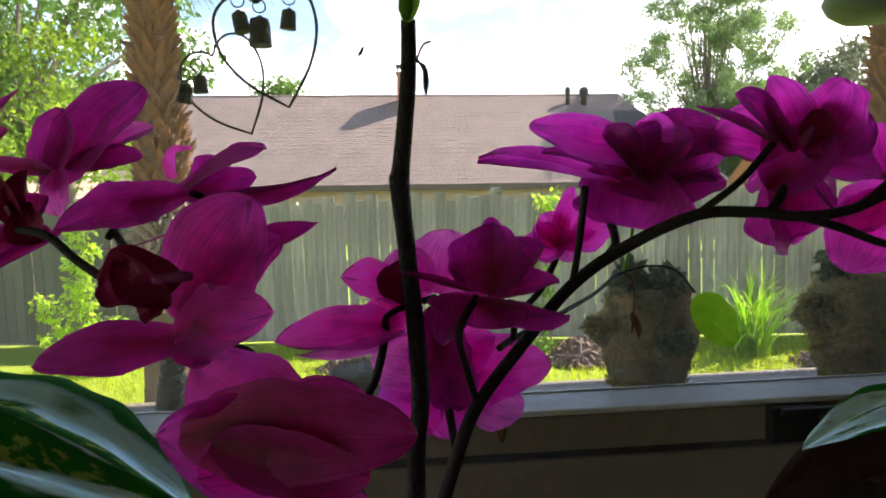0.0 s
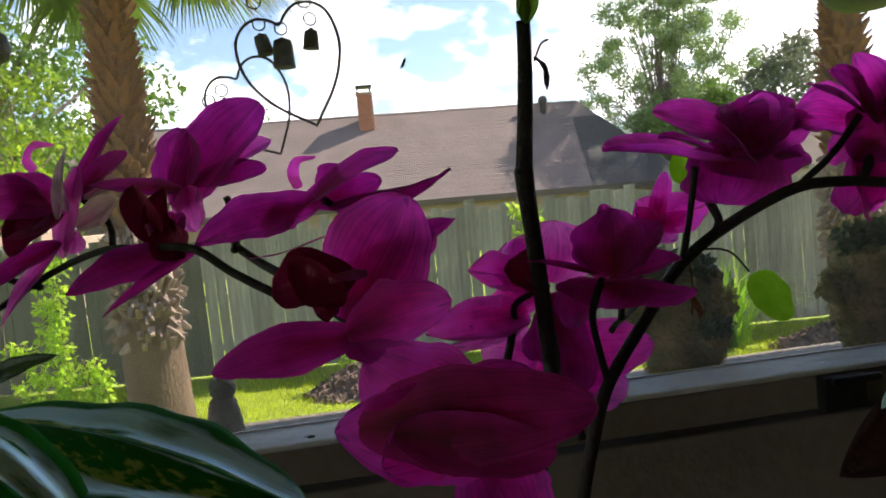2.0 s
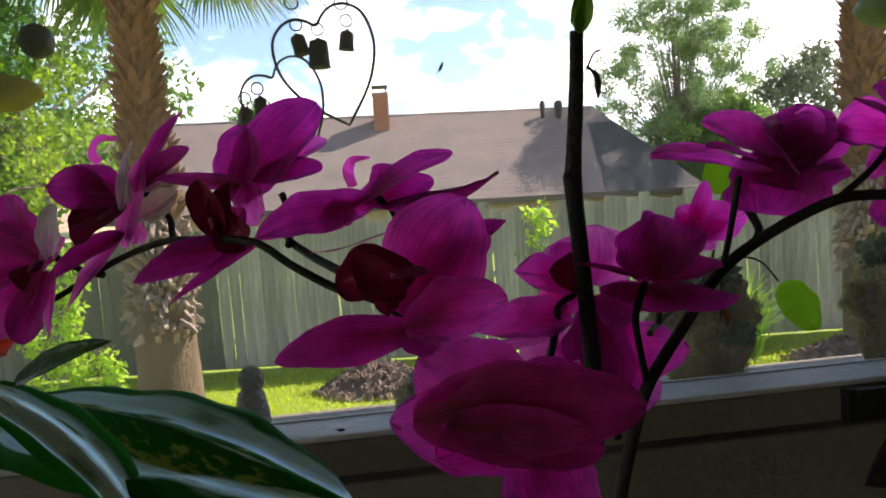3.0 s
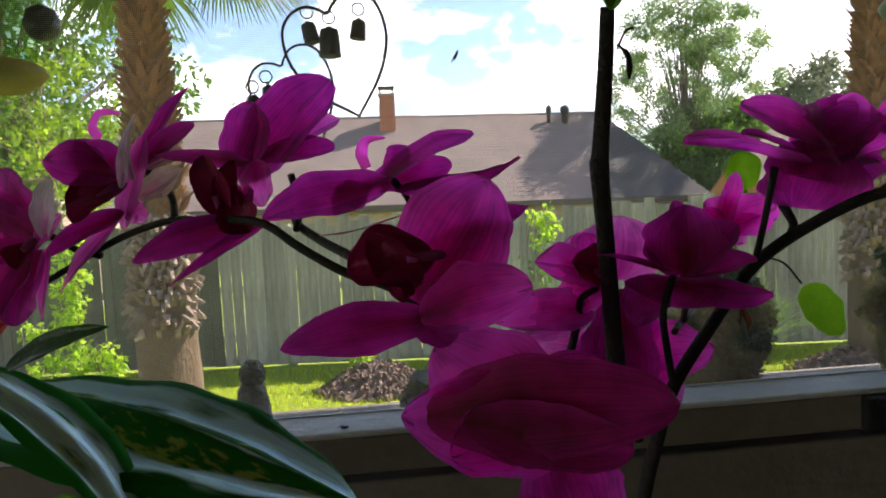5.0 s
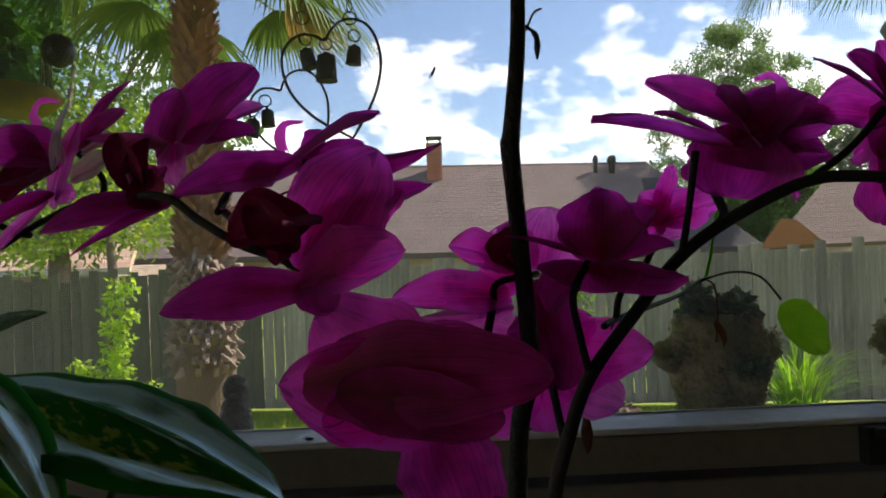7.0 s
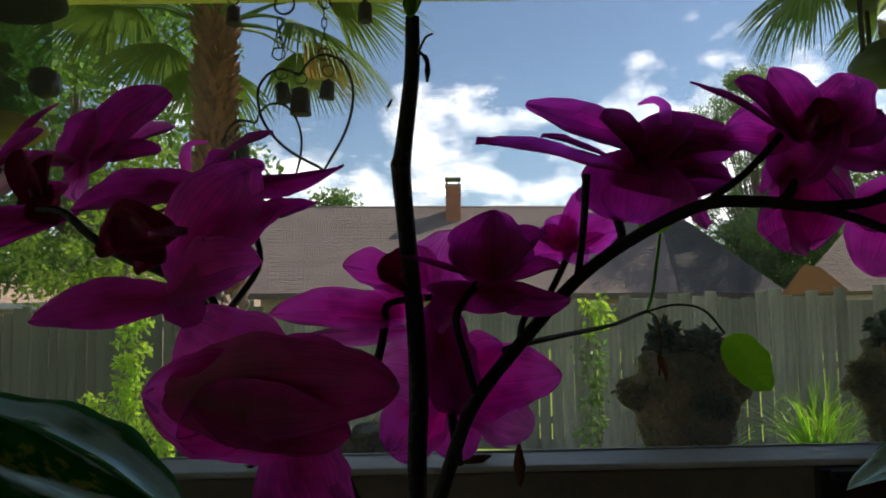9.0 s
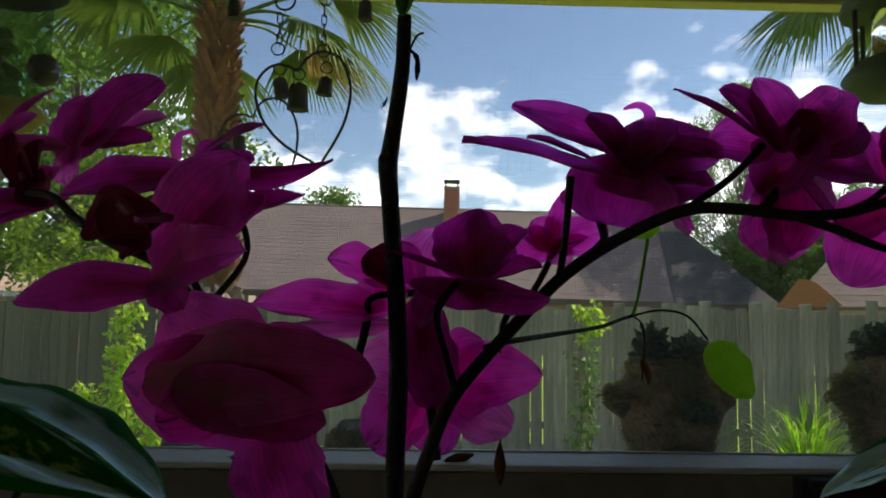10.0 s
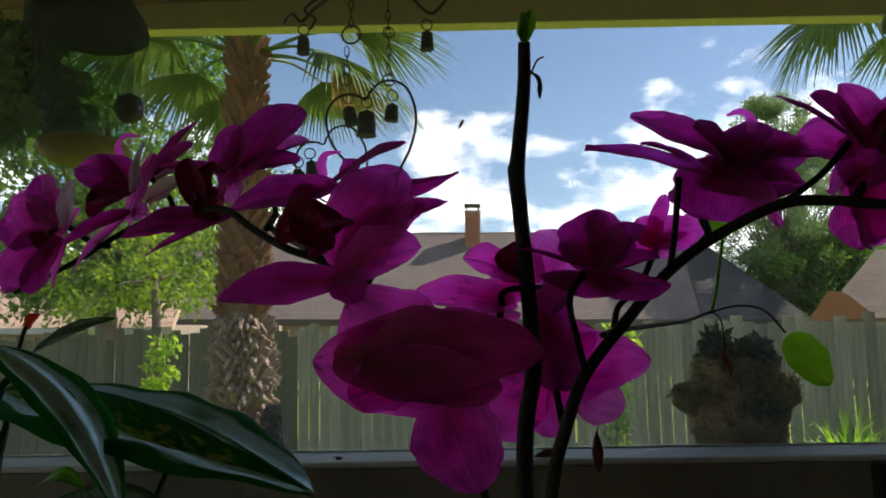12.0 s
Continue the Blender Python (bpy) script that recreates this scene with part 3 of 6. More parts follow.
# skirt out to the horizon
g.add([(-60, -10, 0), (60, -10, 0), (60, 35, 0), (-60, 35, 0), *g2], [(0, 4, 5, 1), (1, 5, 6, 2), (2, 6, 7, 3), (3, 7, 4, 0)])
tagged(part("ground", g, M["grass"]), "lawn and ground of the back yard", "lawn", kind="structure")

g = Geo()
for _ in range(32000):
    x, y = rng.uniform(-5.5, 5.5), rng.uniform(5.2, 8.45)
    h, a, w = rng.uniform(0.035, 0.085), rng.uniform(0, 6.28), rng.uniform(0.003, 0.006)
    dx, dy, lx, ly = math.cos(a) * w, math.sin(a) * w, rng.uniform(-0.03, 0.03), rng.uniform(-0.03, 0.03)
    z = 0.018 * noise.noise(Vector((x * 0.7, y * 0.7, 0))) - 0.004
    g.add([(x - dx, y - dy, z), (x + dx, y + dy, z), (x + lx, y + ly, z + h)], [(0, 1, 2)])
tagged(part("lawn_grass", g, M["blade"]), "short green lawn grass of the yard", "grass", kind="stuff")


def mound(name, label, at, rx, ry, h, n, seed):
    r = random.Random(seed)
    g = Geo()
    seg, rings = 28, 7
    vs = []
    for i in range(rings + 1):
        q = i / rings
        for k in range(seg):
            an = 6.2832 * k / seg
            w = 1 + 0.12 * noise.noise(Vector((math.cos(an) * 2 + seed, math.sin(an) * 2, q * 3)))
            vs.append((rx * q * w * math.cos(an), ry * q * w * math.sin(an), h * max(0.0, math.cos(q * 1.5708)) ** 1.3 - 0.02))
    fs = [(i * seg + k, (i + 1) * seg + k, (i + 1) * seg + (k + 1) % seg, i * seg + (k + 1) % seg) for i in range(rings) for k in range(seg)]
    g.add(vs, fs)
    for _ in range(n):
        an, q = r.uniform(0, 6.28), math.sqrt(r.random()) * 0.95
        c = Vector((rx * q * math.cos(an), ry * q * math.sin(an), h * max(0.0, math.cos(q * 1.5708)) ** 1.3 - 0.01))
        s = r.uniform(0.02, 0.06)
        m = Matrix.Translation(c) @ Euler((r.uniform(0, 3), r.uniform(0, 3), r.uniform(0, 3))).to_matrix().to_4x4()
        g.box(-s, s, -s * 0.45, s * 0.45, -s * 0.2, s * 0.2, m)
    ob = part(name, g, M["mulch"], smooth=False)
    ob.location = at
    return tagged(ob, label, "mulch bed", kind="stuff")


mound("mulch_mound", "mound of brown bark mulch on the lawn", (-1.25, 7.25, 0), 0.75, 0.5, 0.30, 500, 2)
mound("mulch_mound", "mound of brown bark mulch beside the palm", (3.9, 7.2, 0), 0.85, 0.6, 0.26, 500, 3)
mound("mulch_mound", "mound of brown bark mulch behind the planter", (0.95, 7.5, 0), 0.45, 0.4, 0.26, 300, 5)

# ---------------------------------------------------------------- fence
FENCE_Y, FENCE_TOP = 8.6, 1.90
fence = thing("fence", "weathered grey wooden board fence round the yard", "fence", (0, FENCE_Y, 0))
for i in range(2):
    for k, zz in enumerate((0.35, 1.0, 1.62)):
        part("rail", bevelled(-17 + 17 * i, 17 * i, 0.02, 0.06, zz, zz + 0.085, 0.004), M["fence"], fence)
part("kickboard", bevelled(-17, 17, 0.021, 0.055, 0.03, 0.16, 0.004), M["fence"], fence)
for i in range(15):
    part("post", bevelled(-17 + 2.4 * i - 0.045, -17 + 2.4 * i + 0.045, 0.061, 0.15, -0.3, 1.86, 0.005), M["fence"], fence)
picket_meshes = []
for k in range(5):
    w = (0.139, 0.137, 0.141, 0.138, 0.135)[k]
    me = bevelled(-w / 2, w / 2, 0, 0.018, 0.05, 1.875 + 0.02 * k * (-1) ** k, 0.003, seg=1)
    me.materials.append(M["fence"])
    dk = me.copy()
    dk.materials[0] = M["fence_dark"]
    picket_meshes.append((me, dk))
r = random.Random(11)
x = -17.0
while x < 17:
    # pickets left of about x = -3.5 take the darker fence colour
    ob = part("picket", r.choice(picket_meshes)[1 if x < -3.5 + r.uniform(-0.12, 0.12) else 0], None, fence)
    ob.matrix_basis = pose(x, r.uniform(-0.004, 0.004), r.uniform(-0.02, 0.02), 0, r.uniform(-0.35, 0.35), r.uniform(-1.2, 1.2))
    x += 0.1415 + (r.uniform(0.005, 0.013) if r.random() < 0.24 else 0.0005)


# ---------------------------------------------------------------- houses beyond the fence
def slab(p, thick=0.12):
    """A thick sheet over the corner points p, given anticlockwise from above."""
    p = [Vector(q) for q in p]
    nrm = (p[1] - p[0]).cross(p[2] - p[0]).normalized()
    k = len(p)
    return Geo().add(p + [q - nrm * thick for q in p], [tuple(range(k)), tuple(range(2 * k - 1, k - 1, -1))] + [((i + 1) % k, i, k + i, k + (i + 1) % k) for i in range(k)])


def courses(parent, a, b, c, d, n, mat):
    """Shingle courses over the slope a-b (eave) to d-c (ridge): each course a thin lapped strip."""
    a, b, c, d = (Vector(q) for q in (a, b, c, d))
    up = (b - a).cross(d - a).normalized()
    for i in range(n):
        t0, t1 = i / n, (i + 1.12) / n
        l0, r0, l1, r1 = a.lerp(d, t0), b.lerp(c, t0), a.lerp(d, min(t1, 1)), b.lerp(c, min(t1, 1))
        g = Geo().add([l0 + up * 0.016, r0 + up * 0.016, r1 + up * 0.010, l1 + up * 0.010, l0, r0, r1, l1],
                      [(0, 1, 2, 3), (4, 5, 1, 0), (5, 6, 2, 1), (6, 7, 3, 2), (7, 4, 0, 3)])
        part("shingle_course", g, mat, parent, smooth=False)


house = thing("house", "single-storey house with a brown shingled hip roof", "house", m=pose(-3.75, 28, 2, 0, 1.2, 8.5) @ pose(3.75, -28, -2))
EZ, RZ = 2.20, 6.30
part("wall", bevelled(-20.5, 8.3, 26.7, 36, -0.7, 2.2, 0.02), M["wall"], house)
roof = part("roof", slab([(-21.2, 26, EZ), (9.2, 26, EZ), (6.2, 31, RZ), (-21.2, 31, RZ)], 0.1), M["shingle"], house, "weathered brown shingles", smooth=False)
courses(roof, (-21.2, 26, EZ), (9.2, 26, EZ), (6.2, 31, RZ), (-21.2, 31, RZ), 22, M["shingle"])
# right hip slope: its shade is put into the shingle colour
hip = part("roof_hip", slab([(9.2, 26, EZ), (9.2, 36, EZ), (6.2, 31, RZ)], 0.1), M["shade_slope_vent"], house, "shingles coloured dark for the shaded slope", smooth=False)
part("roof_back", slab([(9.2, 36, EZ), (-21.2, 36, EZ), (-21.2, 31, RZ), (6.2, 31, RZ)], 0.1), M["shingle"], house, smooth=False)
# the fascia's dark brown carries the shadow strip under the roof
part("fascia", bevelled(-21.2, 9.23, 25.93, 25.99, EZ - 0.22, EZ + 0.02, 0.01), M["fascia"], house, "fascia board coloured dark for eave shadow")
part("ridge_cap", Geo().tube([(-21.2, 31, RZ - 0.04), (6.2, 31, RZ - 0.04)], 0.09, 10), M["shingle"], house)
# front wing running down to the corner, coloured dark for the roof's shaded end
wing = part("roof_wing", slab([(5.0, 25.95, 2.200), (9.18, 25.95, 2.200), (6.84, 29.9, 5.440), (5.6, 29.9, 5.440)], 0.1), M["shade_slope_vent"], house, "shingles coloured dark for the shaded slope", smooth=False)
courses(wing, (5.0, 25.95, 2.200), (9.18, 25.95, 2.200), (6.84, 29.9, 5.440), (5.6, 29.9, 5.440), 16, M["shade_slope_vent"])
chim = part("chimney", bevelled(-4.08, -3.42, 30.05, 30.7, 4.6, 7.12, 0.01), M["mortar"], house, "red brick chimney with a dark cap")
bw, bh = 0.21, 0.115
brick_me = bevelled(-bw / 2 + 0.008, bw / 2 - 0.008, -0.03, 0.02, -bh / 2 + 0.008, bh / 2 - 0.008, 0.006, seg=1)
brick_me.materials.append(M["brick"])
for row in range(19):
    for col in range(3):
        off = 0.07 if row % 2 else 0.0
        ob = part("brick", brick_me, None, chim)
        ob.matrix_basis = pose(-3.75 + (col - 1) * bw + off - 0.035, 30.04, 5.0 + row * bh)
        if col < 2:
            ob = part("brick", brick_me, None, chim)
            ob.matrix_basis = pose(-3.41, 30.2 + col * 0.24 + off, 5.0 + row * bh, 0, 0, 90)
part("crown", bevelled(-4.13, -3.37, 30.0, 30.75, 7.12, 7.22, 0.02), M["mortar"], chim)
for cx in (-4.05, -3.51):
    part("cap_post", bevelled(cx, cx + 0.06, 30.1, 30.66, 7.22, 7.44, 0.01), M["black"], chim)
part("cap", bevelled(-4.12, -3.38, 30.0, 30.75, 7.44, 7.52, 0.02), M["black"], chim, "dark metal chimney cap")
for vx, vy, vz, vr in ((3.65, 30.4, 6.0, 0.13), (4.4, 30.4, 5.98, 0.20)):
    vent = part("roof_vent", Geo().lathe([(vr * 0.7, -0.35), (vr * 0.7, 0.25), (vr, 0.27), (vr * 1.05, 0.42), (vr * 0.7, 0.55), (0.03, 0.6)], 14, Matrix.Translation((vx, vy, vz))), M["shade_slope_vent"], house, "dark metal roof vent")

side = thing("house", "tan-roofed house with an orange cedar gable", "house", (0, 0, 0))
part("wall", bevelled(8.3, 19, 24.3, 32, -0.1, 2.0, 0.02), M["wall"], side)
gable = part("gable", slab([(7.85, 24, 1.85), (9.95, 24, 1.95), (9.1, 24, 2.75), (8.6, 24, 2.85)], 0.1), M["cedar"], side, "orange cedar gable boards", smooth=False)
rf = part("roof", slab([(8.2, 24.1, 1.9), (20, 24.1, 2.0), (20, 29, 4.6), (12.2, 29, 4.6)], 0.12), M["tan_roof"], side, "tan shingles", smooth=False)
courses(rf, (8.2, 24.1, 1.9), (20, 24.1, 2.0), (20, 29, 4.6), (12.2, 29, 4.6), 14, M["tan_roof"])

lefth = thing("house", "low house with a peach-coloured roof edge behind the fence", "house", (0, 0, 0))
part("wall", bevelled(-22, -9.6, 14.6, 22, -0.1, 2.1, 0.02), M["wall"], lefth)
lr = part("roof", slab([(-23, 14, 2.25), (-8.75, 14, 2.0), (-10.2, 17, 3.2), (-23, 17, 3.4)], 0.12), M["peach_roof"], lefth, smooth=False)
courses(lr, (-23, 14, 2.25), (-8.75, 14, 2.0), (-10.2, 17, 3.2), (-23, 17, 3.4), 9, M["peach_roof"])
part("fascia", slab([(-23, 13.93, 2.27), (-23, 13.93, 2.12), (-8.7, 13.93, 1.88), (-8.7, 13.93, 2.03)], 0.05), M["sill"], lefth, "pale painted fascia", smooth=False)


# ---------------------------------------------------------------- trees
def leaf_cloud(clumps, per, size, seed, droop=0.3):
    """Leaves in loose clumps: each a pointed blade folded along its rib."""
    r = np.random.default_rng(seed)
    vs, fs = [], []
    for (cx, cy, cz, cr) in clumps:
        n = int(per * (cr ** 2))
        d = r.normal(size=(n, 3))
        d /= np.linalg.norm(d, axis=1)[:, None]
        rad = cr * r.random(n) ** 0.55
        c = d * rad[:, None] * np.array([1, 1, 0.8]) + np.array([cx, cy, cz])
        ax = r.normal(size=(n, 3)) + d * 0.8 - np.array([0, 0, droop])
        ax /= np.linalg.norm(ax, axis=1)[:, None]
        sd = np.cross(ax, r.normal(size=(n, 3)))
        sd /= np.linalg.norm(sd, axis=1)[:, None]
        nm = np.cross(ax, sd)
        s = size * r.uniform(0.6, 1.25, n)
        o = len(vs)
        quad = np.stack([c, c + ax * (s * 0.5)[:, None] + sd * (s * 0.26)[:, None] + nm * (s * 0.06)[:, None], c + ax * s[:, None],
                         c + ax * (s * 0.5)[:, None] - sd * (s * 0.26)[:, None] + nm * (s * 0.06)[:, None]], 1).reshape(-1, 3)
        vs.extend(map(tuple, quad.tolist()))
        fs.extend((o + 4 * i, o + 4 * i + 1, o + 4 * i + 2, o + 4 * i + 3) for i in range(n))
    g = Geo()
    g.v, g.f = vs, fs
    return g


def tree(label, base, top, spread, nclump, crad, per, size, leaf, seed, trunk=0.14, low=0.35, lean=(0, 0)):
    """Trunk, limbs that end in clumps, and the crown of leaves."""
    r = random.Random(seed)
    t = thing("tree", label, "tree", base)
    h = top
    fork = Vector((lean[0] * 0.4, lean[1] * 0.4, h * low))
    g = Geo().tube(spline([(0, 0, -0.2), (0.04, 0.02, h * low * 0.5), fork], 5), grow([trunk * 1.25, trunk, trunk * 0.8], 11), 10)
    part("trunk", g, M["bark"], t)
    clumps = []
    for i in range(nclump):
        an, q = r.uniform(0, 6.283), r.random() ** 0.6
        zz = h * (low * 0.8 + (1.0 - low * 0.8) * r.random())
        fall = math.sin(min(1, max(0.12, (zz / h - low * 0.8) / (1 - low * 0.8))) * 2.5 + 0.45)
        c = Vector((math.cos(an) * spread * q * fall + lean[0] * zz / h, math.sin(an) * spread * q * fall + lean[1] * zz / h, zz))
        clumps.append((c.x, c.y, c.z, crad * r.uniform(0.55, 1.2)))
        if i % 4 == 0:
            mid = fork.lerp(c, 0.5) + Vector((r.uniform(-.1, .1), r.uniform(-.1, .1), r.uniform(0, .25)))
            lg = Geo().tube(spline([fork, mid, c], 4), grow([trunk * 0.38, trunk * 0.18, trunk * 0.05], 9), 6)
            part("limb", lg, M["bark"], t)
    part("crown", leaf_cloud(clumps, per, size, seed), leaf, t, kind="stuff")
    return t


tree("tall loose-crowned tree with light green leaves behind the house", (10.3, 34, 0), 12.6, 4.3, 300, 0.52, 1000, 0.14, M["tree_leaf_pale"], 21, 0.2, 0.26)
tree("big leafy tree with dark green leaves behind the fence", (-8.6, 11.5, 0), 8.8, 3.6, 130, 0.72, 520, 0.15, M["tree_leaf"], 22, 0.2, 0.36)
tree("leafy tree with sunlit light leaves over the fence", (-5.9, 9.0, 0), 4.3, 1.6, 44, 0.30, 900, 0.10, M["tree_leaf_lt"], 27, 0.07, 0.62)
tree("greyish distant tree with fine leaves", (19.5, 40, 0), 9.0, 4.2, 50, 1.1, 260, 0.28, M["tree_leaf_gr"], 23, 0.2, 0.3)
tree("bushy green tree beside the neighbour's roof", (11.9, 33, 0), 5.8, 3.7, 110, 0.9, 620, 0.20, M["tree_leaf_mid"], 25, 0.14, 0.2)
tree("far round-topped tree over the ridge", (-14.6, 46, 0), 9.6, 3.2, 40, 1.1, 160, 0.32, M["tree_leaf"], 26, 0.3, 0.4)


# ---------------------------------------------------------------- palms
def fan_leaf(geo, hub, out, size, seed, n=46, droop=0.5, spread=2.5):
    """One fan frond: folded segments round the hub that split and droop towards their tips."""
    r = random.Random(seed)
    hub, out = Vector(hub), Vector(out).normalized()
    side = out.cross(Vector((0, 0, 1)))
    side = side.normalized() if side.length > 0.1 else Vector((1, 0, 0))
    up = side.cross(out)
    for i in range(n):
        a = (i / (n - 1) - 0.5) * spread
        d = (out * math.cos(a) + side * math.sin(a) + up * 0.10 * math.cos(a * 2)).normalized()
        ln = size * (0.72 + 0.28 * math.cos(a)) * r.uniform(0.9, 1.06)
        w = size * spread / n * 0.25
        nn = d.cross(side * math.cos(a) - out * math.sin(a)).normalized()
        sd = nn.cross(d).normalized()
        vs, steps = [], 5
        for k in range(steps + 1):
            q = k / steps
            c = hub + d * ln * q + Vector((0, 0, -1)) * droop * size * max(0, q - 0.42) ** 1.6 * r.uniform(0.8, 1.25)
            ww = w * (0.35 + 1.3 * min(q, 0.55) / 0.55 if q < 0.55 else 1.65 * (1 - q) / 0.45 + 0.06)
            vs += [c - sd * ww, c + nn * ww * 0.35, c + sd * ww]
        fs = []
        for k in range(steps):
            o = 3 * k
            fs += [(o, o + 1, o + 4, o + 3), (o + 1, o + 2, o + 5, o + 4)]
        geo.add(vs, fs)


def palm(label, base, r0, height, fronds, seed, skirt=1.6):
    """Fan palm: trunk with old leaf boots, pale shaggy foot, and a crown of fan fronds on arching stalks."""
    r = random.Random(seed)
    t = thing("palm_tree", label, "palm tree", base)
    prof = [(r0 * 1.25, -0.2), (r0 * 1.15, 0.3), (r0 * 1.08, 1.0), (r0 * 0.92, 2.0), (r0 * 0.70, 3.0), (r0 * 0.56, height - 0.3), (r0 * 0.40, height)]
    part("trunk", Geo().lathe(prof, 26, wob=0.03, rng=r), M["palm_bark"], t)
    up, low = Geo(), Geo()
    z, k = 0.15, 0
    while z < height - 0.1:
        an = k * 2.39996
        if z < 0.95 or (z < 1.3 and r.random() < 0.5):
            z += 0.0032
            k += 1
            continue
        rr = r0 * (1.12 if z < 1 else max(1.12 - 0.20 * (z - 1), 0.58))
        g = low if z < skirt else up
        ln = r.uniform(0.05, 0.12)
        w = r.uniform(0.028, 0.058) * (0.62 if z < skirt else 1.0)
        m = Matrix.Translation((math.cos(an) * rr * 0.94, math.sin(an) * rr * 0.94, z)) @ Matrix.Rotation(an, 4, "Z")
        tilt = r.uniform(0.35, 1.5) if z >= skirt else r.uniform(-0.9, 1.0)
        vs = [m @ Vector(p) for p in ((0, -w, -0.03), (0, w, -0.03), (0.02, w, 0.05), (0.02, -w, 0.05),
              (ln, -w * 0.45, ln * tilt), (ln, w * 0.45, ln * tilt), (ln * 1.1, w * 0.3, ln * tilt + 0.025), (ln * 1.1, -w * 0.3, ln * tilt + 0.025))]
        g.add(vs, [(0, 4, 5, 1), (1, 5, 6, 2), (2, 6, 7, 3), (3, 7, 4, 0), (4, 7, 6, 5)])
        z += 0.0032 if z < skirt else 0.0062
        k += 1
    part("boot_fringe", up, M["palm_boot"], t, "brown old leaf bases", smooth=False, kind="stuff")
    part("foot_fringe", low, M["palm_boot_pale"], t, "pale shaggy leaf bases near the foot", smooth=False, kind="stuff")
    for i, (an, el, stalk, size, droop, dry) in enumerate(fronds):
        a, e = radians(an), radians(el)
        d = Vector((math.cos(a) * math.cos(e), math.sin(a) * math.cos(e), math.sin(e)))
        p0 = Vector((0, 0, height - 0.25)) + Vector((d.x, d.y, 0)) * r0 * 0.6
        p2 = p0 + d * stalk - Vector((0, 0, 0.12 * stalk * stalk))
        p1 = p0.lerp(p2, 0.5) + Vector((0, 0, 0.08 * stalk))
        fr = part("frond_stalk", Geo().tube(spline([p0, p1, p2], 5), grow([0.028, 0.016, 0.010], 11), 6), M["frond"], t)
        g = Geo()
        fan_leaf(g, p2, (p2 - p1).normalized() + Vector((0, 0, -0.25)), size, seed * 100 + i, droop=droop)
        part("fan", g, M["frond_dry" if dry else "frond"], fr)
    return t


LEFT_FRONDS = [(-12, -8, 0.85, 1.05, 0.75, 0), (-48, 6, 0.9, 1.0, 0.7, 0), (15, 22, 1.0, 1.1, 0.6, 0), (70, 10, 1.0, 1.0, 0.6, 0), (200, 12, 0.8, 1.0, 0.7, 0),
               (170, 28, 1.0, 1.1, 0.6, 0), (235, 22, 1.0, 1.0, 0.6, 0), (120, 5, 1.0, 1.0, 0.7, 0), (-75, 30, 0.9, 1.0, 0.5, 0), (30, -4, 0.7, 0.8, 0.6, 1),
               (-30, 45, 1.0, 1.1, 0.5, 0), (210, 45, 1.0, 1.1, 0.5, 0), (90, 55, 1.0, 1.1, 0.4, 0), (150, 8, 0.8, 0.9, 0.8, 0)]
palm("tall fan palm with a brown booted trunk and drooping fronds", (-2.98, 6.0, 0), 0.245, 4.9, LEFT_FRONDS, 31, 2.0)
RIGHT_FRONDS = [(203, -2, 1.25, 0.85, 1.5, 0), (180, 42, 1.0, 1.0, 0.8, 0), (250, 10, 1.0, 0.9, 0.9, 0), (150, 20, 0.9, 1.0, 0.9, 0), (225, 30, 1.0, 1.1, 0.6, 0),
                (20, 5, 1.0, 1.0, 0.8, 0), (330, 15, 1.0, 1.0, 0.8, 0), (80, 20, 1.0, 1.0, 0.8, 0), (120, 40, 1.0, 1.0, 0.5, 0), (290, 45, 1.0, 1.0, 0.5, 0)]
palm("tall fan palm with a brown booted trunk at the yard's side", (4.08, 7.3, 0), 0.245, 5.3, RIGHT_FRONDS, 32, 2.0)


# ---------------------------------------------------------------- plants by the fence
def climber(label, base, h, w, seed, leaf="vine", n=34, per=3000, size=0.085, lower=""):
    r = random.Random(seed)
    t = thing("climbing_vine", label, "vine", base)
    for k in range(3):
        pts = [(r.uniform(-w, w) * 0.4, -0.03, 0), (r.uniform(-w, w), -0.05, h * 0.35), (r.uniform(-w, w), -0.06, h * 0.7), (r.uniform(-w, w), -0.05, h)]
        part("stem", Geo().tube(spline(pts, 5), 0.006, 5), M["bark"], t)
    cl = [(r.uniform(-w, w) * (0.5 + 0.5 * z / h), r.uniform(-0.14, -0.03), z, r.uniform(0.07, 0.13)) for z in [h * (0.08 + 0.92 * k / n) for k in range(n)]]
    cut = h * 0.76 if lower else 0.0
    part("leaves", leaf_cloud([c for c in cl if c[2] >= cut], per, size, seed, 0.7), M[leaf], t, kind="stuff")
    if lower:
        # shade low on the plant is put into a darker leaf colour
        part("lower_leaves", leaf_cloud([c for c in cl if c[2] < cut], per * 0.5, size * 0.9, seed + 7, 0.7), M[lower], t, "lower leaves in darker green for shade", kind="stuff")
    return t


climber("sunlit green creeper hanging before the fence", (-4.68, 7.35, 0), 1.85, 0.17, 41)
climber("pale-leaved young shrub in front of the fence", (-5.05, 7.35, 0), 0.9, 0.2, 42, n=14)
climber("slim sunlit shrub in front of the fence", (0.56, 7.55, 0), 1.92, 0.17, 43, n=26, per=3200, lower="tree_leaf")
climber("small green shrub at the fence foot", (-1.45, 7.6, 0), 0.75, 0.17, 44, n=12)
climber("low pale shrub by the fence", (-4.3, 7.35, 0), 0.65, 0.2, 45, n=12)


